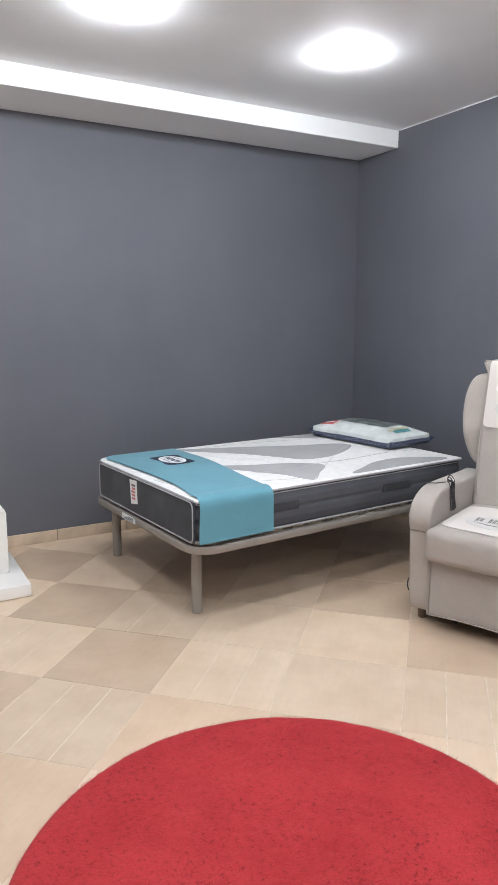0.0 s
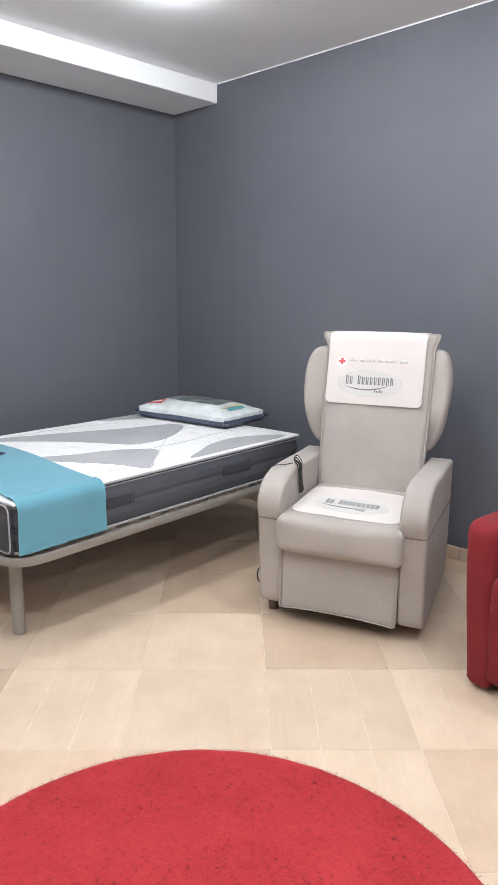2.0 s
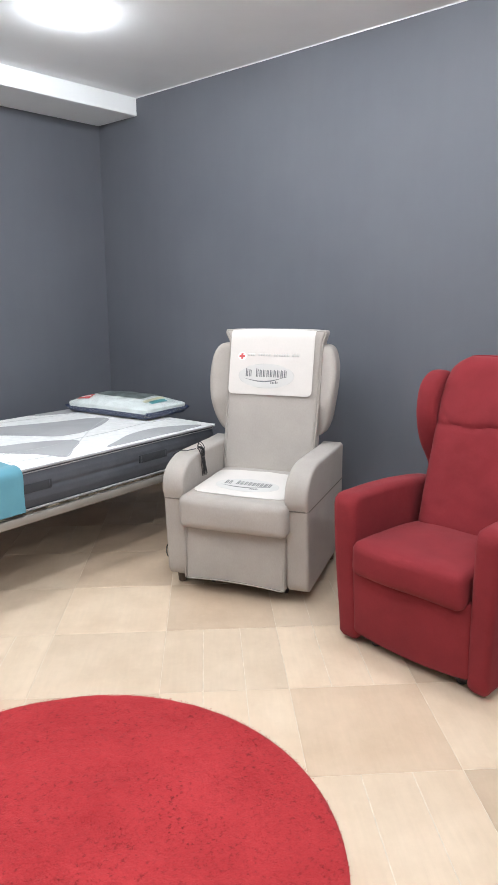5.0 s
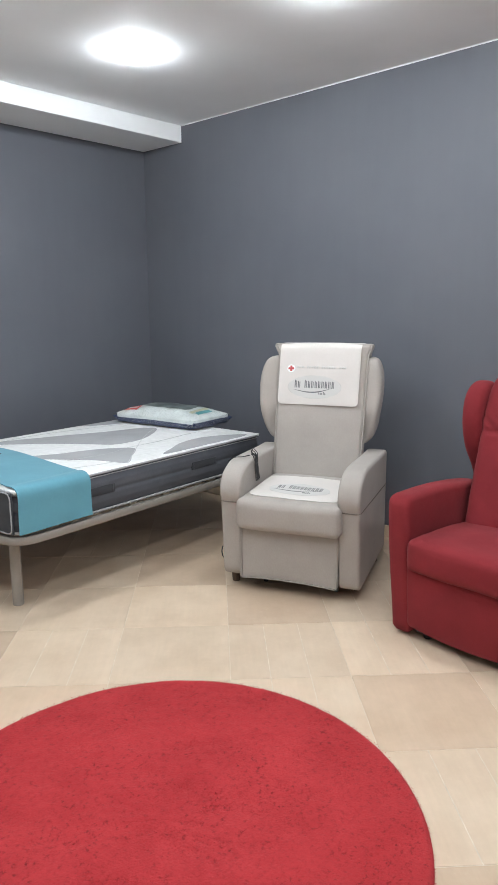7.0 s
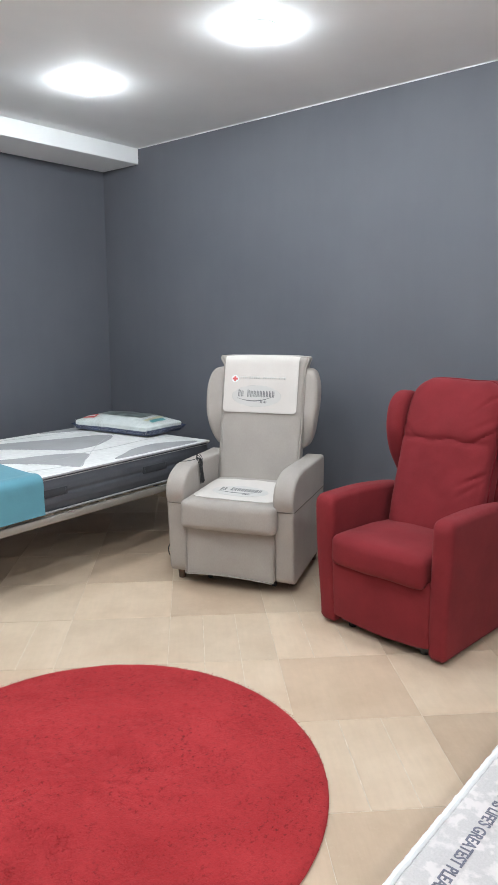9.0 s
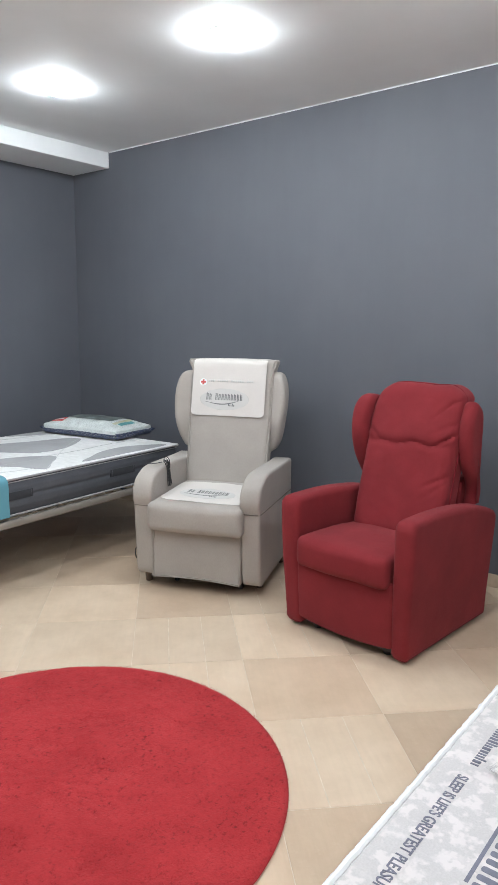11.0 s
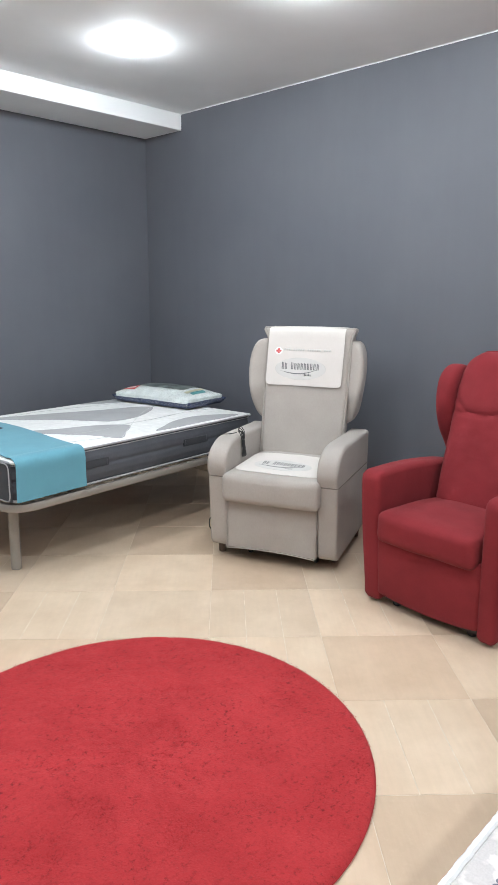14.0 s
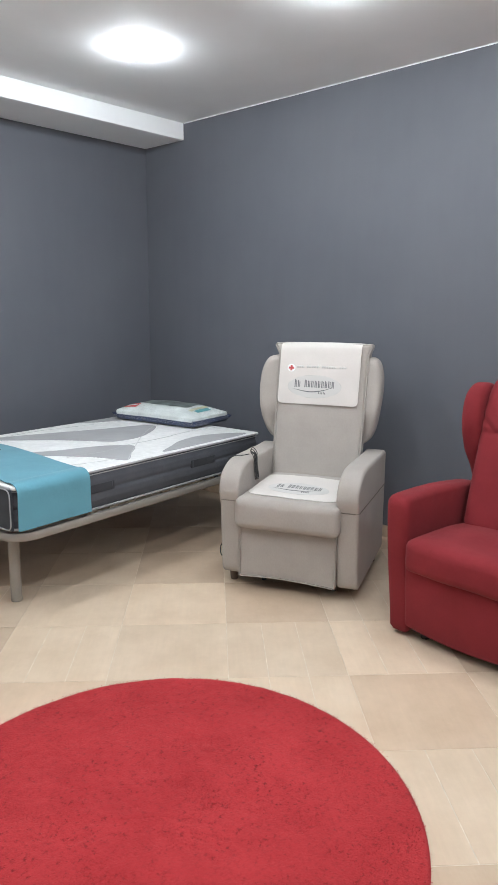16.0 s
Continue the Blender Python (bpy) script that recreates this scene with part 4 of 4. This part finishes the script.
def remote_cable(m):
    cable = thing("remote_cable", m, "bundled black cable of a hand control hanging over the armrest", "cable")
    for k in range(4):
        a = 0.011 * (k - 1)
        pts = [(-0.244 + 0.2 * a, 0.10 + 0.8 * a, 0.545), (-0.244, 0.09 + 1.2 * a, 0.60), (-0.246, 0.085 + 0.5 * a, 0.645), (-0.247, 0.075 + 1.9 * a, 0.688), (-0.262 - 0.6 * a, 0.078 + 2.3 * a, 0.702 + 0.5 * a), (-0.276 - 0.5 * a, 0.10 + 1.2 * a, 0.692), (-0.253, 0.112 + 0.6 * a, 0.678), (-0.244, 0.10 + 0.6 * a, 0.63), (-0.243, 0.112 + 1.1 * a, 0.55)]
        part("cable_loop", tube(spline(pts, 6, False), 0.0023, sides=7), BLACK_PLASTIC, cable)
    part("cable_end", tube(spline([(-0.275, 0.075, 0.688), (-0.31, 0.05, 0.682), (-0.345, 0.03, 0.680), (-0.380, 0.03, 0.66)], 6, False), 0.0023, sides=7), BLACK_PLASTIC, cable)
    part("cable_tie", tube([(-0.246 + 0.006 * math.cos(a), 0.095 + 0.016 * math.sin(a), 0.645) for a in np.linspace(0, 2 * math.pi, 12, endpoint=False)], 0.0025, True, 6), BLACK_PLASTIC, cable)


remote_cable(GREY_CHAIR)


def red_armchair(m):
    ch = thing("recliner_armchair", m, "crimson fabric winged recliner armchair with a pillow back", "armchair")
    front = lambda z: 0.37 + (z - 0.48) * 0.31
    for s in (-1, 1):
        outline = rounded([(-0.015, 0.018), (0.755, 0.018), (0.77, 0.565), (0.57, 0.630), (0.25, 0.662), (-0.045, 0.655), (-0.04, 0.35)], [0.02, 0.02, 0.04, 0.2, 0.2, 0.05, 0.28], 6)

        def lean(x, y, z, s=s):
            up = smoothstep(0.0, 0.62, z)
            k = (abs(x) - 0.26) / 0.1
            return s * (0.252 + 0.010 * up + k * ((0.086 if s > 0 else 0.100) + 0.014 * up)), y, z

        part("armrest", prism(outline, 0.26 * s, 0.36 * s, 0.028, 5, lean), RED_CLOTH, ch, "one-piece padded side and armrest")
        # the wing is an upright cheek whose front edge draws back towards the arm
        back = 0.065 if s > 0 else 0.0
        cheek = spline([(0.615, 0.600), (0.565 + back, 0.690), (0.497 + back, 0.790), (0.461 + back, 0.900), (0.461 + back, 1.000), (0.489 + back, 1.070), (0.55 + 0.5 * back, 1.112), (0.625, 1.105), (0.672, 1.050), (0.675, 0.900), (0.668, 0.650)], 5)
        part("wing", prism(cheek, 0.235 * s, (0.310 if s > 0 else 0.334) * s, 0.034, 5), RED_CLOTH, ch, "padded side wing")

    def seat_shape(x, y, z):
        y2 = y + 0.258
        nose = smoothstep(0.10, -0.30, y)
        z2 = 0.414 + z * (1 + 0.08 * nose) - nose * (0.004 + 0.06 * z) - 0.022 * smoothstep(-0.15, 0.25, y)
        return x, y2, z2 + 0.005 * noise.noise((x * 6, y * 6, 2.0))

    part("seat", softbox((0.251, 0.335, 0.072), 0.036, 17, (0, 0.012, 0.016), seat_shape), RED_CLOTH, ch, "rounded seat cushion")
    part("leg_rest", softbox((0.268, 0.03, 0.165), 0.018, 13, (0, 0.012, 0), lambda x, y, z: (x * (1 - 0.01 * (z < 0)), y - 0.008 + 0.05 * (0.165 - z), z + 0.205 + 0.022 * smoothstep(0.05, -0.165, z) * (x / 0.268) ** 2)), RED_CLOTH, ch, "padded leg-rest panel")

    def back_shape(x, y, z):
        up = z + 0.81
        taper = 0.95 - 0.045 * smoothstep(0.95, 1.17, up) - (0.07 if x < 0 else 0.0) * smoothstep(0.85, 0.5, up) + 0.012 * math.sin(up * 14)
        line = up - 0.897 - 0.006 * math.sin(x * 16 + 0.6) - 0.004 * math.sin(x * 37)
        crease = 0.010 * math.exp(-((line / 0.012) ** 2)) * smoothstep(0.30, 0.15, abs(x)) - 0.007 * smoothstep(0.0, 0.05, line) * smoothstep(0.22, 0.05, line)
        fold = lambda at, slope, deep, thin: deep * math.exp(-(((up - at - slope * (x - 0.2)) / thin) ** 2)) * smoothstep(0.10, 0.24, x)
        side = fold(0.925, 0.6, 0.016, 0.010) + fold(0.735, 0.5, 0.014, 0.010) + fold(0.69, 0.7, 0.008, 0.010) + fold(1.09, 0.9, 0.014, 0.011) + fold(0.985, 0.5, 0.008, 0.012)
        side += 0.010 * math.exp(-(((up - 0.93 + 0.7 * (x + 0.2)) / 0.016) ** 2)) * smoothstep(-0.1, -0.24, x)
        lumpy = 0.008 * noise.noise((x * 4, up * 5, 7.0)) + 0.003 * noise.noise((x * 14, up * 17, 2.0))
        y2 = y + front(up) + 0.07 - 0.008 * smoothstep(0.80, 0.50, up)
        if y < 0:
            y2 += crease + side + lumpy
        drop = 0.034 * smoothstep(0.16, 0.26, abs(x)) * smoothstep(1.05, 1.18, up)
        return x * taper, y2, up - drop + 0.004 * noise.noise((x * 7, 0.0, 9.0)) * (z > 0.3)

    part("back_cushion", softbox((0.262, 0.085, 0.372), 0.045, 64, (0, 0.035, 0), back_shape), RED_CLOTH, ch, "soft creased pillow back")
    ring = []
    edge = [(-0.262, z) for z in np.linspace(0.60, 1.12, 14)] + [(-0.255, 1.155), (-0.225, 1.178)] + [(x, 1.182) for x in np.linspace(-0.18, 0.18, 9)] + [(0.225, 1.178), (0.255, 1.155)] + [(0.262, z) for z in np.linspace(1.12, 0.60, 14)]
    for x, z in edge:
        p = back_shape(x, 0.0, z - 0.81)
        ring.append((p[0], front(z) + 0.05, p[2]))
    part("piping", tube(ring, 0.005), RED_SEAM, ch)
    part("back_shell", box(-0.235, 0.235, 0.60, 0.80, 0.07, 0.72, 0.03), RED_CLOTH, ch)
    part("base_frame", box(-0.24, 0.24, 0.02, 0.74, 0.028, 0.062, 0.005), DARK_METAL, ch, "dark steel base frame")
    for x, y in ((-0.2, 0.06), (0.2, 0.06), (-0.2, 0.68), (0.2, 0.68)):
        foot = part("foot", cylinder(0.02, 0.024, 0.0, 0.03, 18, 0.002), BLACK_PLASTIC, ch, "black plastic foot")
        foot.location = (x, y, 0)


red_armchair(pose(-1.168, -3.424, 0, 0, 0, -95))


# ---- display stand ----
def display_stand():
    st = thing("display_stand", pose(-3.85, -0.905, 0), "white lacquered low display stand by the grey wall", "display stand")
    part("base", box(0.0, 1.018, 0.0, 0.60, 0.004, 0.07, 0.003), WHITE_LACQUER, st)
    part("plinth", box(0.04, 0.95, 0.235, 0.56, 0.071, 0.418, 0.003), WHITE_LACQUER, st)
    part("top_board", box(0.035, 0.945, 0.230, 0.565, 0.419, 0.430, 0.002), WHITE_LACQUER, st)
    for x, y in ((0.05, 0.05), (0.97, 0.05), (0.05, 0.55), (0.97, 0.55)):
        foot = part("foot", cylinder(0.012, 0.012, 0.0, 0.006, 12), BLACK_PLASTIC, st)
        foot.location = (x, y, 0)


display_stand()


# ---- wrapped mattress beside the rug ----
def lettering(text, size, material, parent, m):
    curve = bpy.data.curves.new("lettering", "FONT")
    curve.body, curve.size, curve.extrude, curve.offset = text, size, 0.0004, 0.0006
    ob = bpy.data.objects.new("lettering", curve)
    scene.collection.objects.link(ob)
    me = bpy.data.meshes.new_from_object(ob.evaluated_get(bpy.context.evaluated_depsgraph_get()))
    bpy.data.objects.remove(ob)
    me.materials.clear()
    me.materials.append(material)
    done = new("lettering", me)
    done.parent, done.matrix_basis = parent, m
    wide = max(v.co.x for v in me.vertices) - min(v.co.x for v in me.vertices)
    return done, wide


def low_mattress():
    x0, x1, y0, y1, top = -3.32, -1.40, -5.97, -4.365, 0.43
    base = thing("divan", pose(0, 0, 0), "grey upholstered divan under the wrapped mattress", "divan")
    part("box_base", box(x0 + 0.03, x1 - 0.03, y0 + 0.03, y1 - 0.03, 0.06, 0.20, 0.012), GREY_CLOTH, base)
    for x in (x0 + 0.15, x1 - 0.15):
        for y in (y0 + 0.15, y1 - 0.15):
            leg = part("leg", cylinder(0.025, 0.03, 0.0, 0.062, 20), DARK_WOOD, base)
            leg.location = (x, y, 0)
    mat = thing("mattress", pose((x0 + x1) / 2, (y0 + y1) / 2, 0), "pale grey damask mattress with white binding and printed lines", "mattress")
    hx, hy = (x1 - x0) / 2, (y1 - y0) / 2
    part("ticking", softbox((hx, hy, 0.113), 0.02, 15, (0, 0, 0.0), lambda x, y, z: (x, y, z + 0.3145)), DAMASK, mat)
    ring = rounded(rect(-hx + 0.004, hx - 0.004, -hy + 0.004, hy - 0.004), 0.03, 6)
    fine = []
    for a, b in zip(ring, ring[1:] + ring[:1]):
        steps = max(1, int((Vector(b) - Vector(a)).length / 0.012))
        fine += [Vector(a).lerp(Vector(b), k / steps) for k in range(steps)]
    edge = [(p.x + 0.002 * noise.noise((p.x * 40, p.y * 40, 0)), p.y + 0.0035 * noise.noise((p.x * 45, p.y * 45, 3.0)), top - 0.005 + 0.0025 * noise.noise((p.x * 60, p.y * 60, 6.0))) for p in fine]
    part("binding", tube(edge, 0.0085, True, 8), TAPE_WHITE, mat, "frayed white binding tape")
    cx, cy = (x0 + x1) / 2, (y0 + y1) / 2
    lay = lambda x, y, h: (x - cx, y - cy, top - 0.0025 + h)
    text, wide = lettering("SLEEP IS LIFE'S GREATEST PLEASURE.", 0.036, INK, mat, Matrix.Identity(4))
    k = 0.443 / wide
    text.matrix_basis = pose(-2.360 - cx, -4.433 - cy, top - 0.0015, 0, 0, 180) @ Matrix.Diagonal((k, 1.0, 1, 1))
    tagged(text, "dark printed slogan")
    # web address as plain bars, with a crossed mark before it
    rng = random.Random(5)
    for p, q in (((-1.985, -4.432), (-2.030, -4.472)), ((-2.030, -4.432), (-1.985, -4.472))):
        part("mark_stroke", patch([(p[0], p[1]), (p[0] - 0.012, p[1]), (q[0] - 0.006, q[1]), (q[0] + 0.006, q[1])], lay, 0.0005, 0.0004 * (p[0] > -2.0)), INK, mat)
    x = -2.052
    while x > -2.305:
        w = rng.choice((0.007, 0.010, 0.012))
        tall = rng.choice((0.0, 0.0, 0.008))
        part("print_bar", patch(rect(x - w, x, -4.458 - tall, -4.438), lay, 0.0005, 0.0), INK, mat)
        x -= w + 0.0045
    # large mark: rounded plain bars standing on a broken rule
    x = -1.72
    while x > -2.74:
        w = rng.choice((0.016, 0.020, 0.026))
        tall = rng.choice((0.0, 0.0, 0.028))
        part("mark_bar", patch(rounded([(x, -4.578), (x - w, -4.578), (x - w, -4.640 - tall), (x, -4.640 - tall)], 0.006, 3), lay, 0.0006, 0.0), INK, mat)
        x -= w + 0.009
    for a, b in ((-1.72, -2.02), (-2.06, -2.43), (-2.47, -2.66)):
        part("mark_rule", patch(rect(b, a, -4.571, -4.563), lay, 0.0006, 0.0), INK, mat)
    sheet = thing("leaflet_pouch", pose(-2.238, -4.578, top + 0.001, 0, 0, -10), "flat white leaflet in clear plastic on the mattress", "leaflet")
    part("leaflet", softbox((0.094, 0.068, 0.002), 0.0015, 9, (0, 0, 0), lambda x, y, z: (x, y, z + 0.003 + 0.010 * max(0, -x / 0.1) ** 3)), PRINT_CREAM_PALE, sheet)
    part("pouch", softbox((0.104, 0.078, 0.003), 0.002, 9, (0, 0, 0), lambda x, y, z: (x, y, z + 0.005 + 0.010 * max(0, -x / 0.1) ** 3 + 0.0015 * noise.noise((x * 30, y * 30, 0)))), FILM, sheet, "crinkled clear plastic")


INK = plain("slate_blue_ink", (0.17, 0.17, 0.22), 0.75, vary=0.15, scale=40.0)
low_mattress()


# ---- floor tiles, laid at 45 degrees ----
SIDE, GAP = 0.487, 0.0026
CORNER = Vector((-1.262, -2.125))
TILE_TURN = radians(45.6)
DARK_CELLS = {(-4, -3), (-3, 1), (-5, 1), (-1, 0), (0, -1), (-2, -3), (0, -5), (-3, -2), (-1, -4), (1, 1), (-2, 3)}
PALE_CELLS = {(0, -4), (-4, 1), (-2, 0), (-2, 1), (-1, 1), (-3, -3), (-2, -4), (-1, -2), (-1, -1), (-2, -1), (-1, -3), (-2, -2), (0, 0), (-3, 2), (-4, 0)}
PLAIN_PALE = {(0, -4), (-2, -1), (-1, -1), (-1, -2), (-3, 2)}
ALONG, ACROSS = Vector((math.cos(TILE_TURN), math.sin(TILE_TURN))), Vector((math.sin(TILE_TURN), -math.cos(TILE_TURN)))


def tile_mesh(strips):
    """One tile about its centre: whole, or cut along x into three strips with shallow grooves."""
    bm = bmesh.new()
    h = SIDE / 2 - GAP / 2
    cuts = np.linspace(-h, h, strips + 1)
    for a, b in zip(cuts, cuts[1:]):
        g = 0.0 if strips == 1 else 0.0017
        lo, hi = a + (g if a > -h + 1e-6 else 0), b - (g if b < h - 1e-6 else 0)
        box(-h, h, lo, hi, -0.010, 0.0, 0.0008, 1, bm)
    if strips > 1:
        for f in bm.faces:
            f.material_index = 0
        kept = set(bm.faces)
        box(-h, h, -h, h, -0.010, -0.0007, 0, 1, bm)
        for f in bm.faces:
            if f not in kept:
                f.material_index = 1
    return bm


def lay_tiles():
    meshes = {}
    for name, strips, material in (("dark", 1, TILE_DARK), ("pale", 3, TILE_LIGHT), ("whole", 1, TILE_LIGHT)):
        bm = tile_mesh(strips)
        me = bpy.data.meshes.new("floor_tile")
        bm.to_mesh(me)
        bm.free()
        me.materials.append(material)
        me.materials.append(GROUT)
        meshes[name] = me
    rng = random.Random(11)
    turn = Matrix.Rotation(TILE_TURN, 4, "Z")
    reach = SIDE * 0.7071
    for i in range(-16, 8):
        for j in range(-14, 16):
            dark = rng.random() < 0.42
            whole = rng.random() < 0.25
            c = CORNER + ALONG * SIDE * (i + 0.5) + ACROSS * SIDE * (j + 0.5)
            if not (X0 - reach < c.x < reach and Y0 - reach < c.y < reach):
                continue
            dark = (dark or (i, j) in DARK_CELLS) and (i, j) not in PALE_CELLS
            kind = "dark" if dark else "whole" if (i, j) in PLAIN_PALE or (whole and (i, j) not in PALE_CELLS) else "pale"
            me = meshes[kind]
            m = Matrix.Translation((c.x, c.y, 0)) @ turn
            if not (X0 + reach < c.x < -reach and Y0 + reach < c.y < -reach):
                bm = bmesh.new()
                bm.from_mesh(me)
                bm.transform(m)
                for co, no in (((-0.001, 0, 0), (1, 0, 0)), ((X0 + 0.001, 0, 0), (-1, 0, 0)), ((0, -0.001, 0), (0, 1, 0)), ((0, Y0 + 0.001, 0), (0, -1, 0))):
                    bmesh.ops.bisect_plane(bm, geom=bm.verts[:] + bm.edges[:] + bm.faces[:], plane_co=co, plane_no=no, clear_outer=True)
                bm.transform(m.inverted())
                if len(bm.faces) < 3:
                    bm.free()
                    continue
                cut = bpy.data.meshes.new("floor_tile")
                bm.to_mesh(cut)
                bm.free()
                cut.materials.append(me.materials[0])
                cut.materials.append(GROUT)
                me = cut
            ob = new("floor_tile", me)
            ob.parent, ob.matrix_basis = FLOOR, m


lay_tiles()
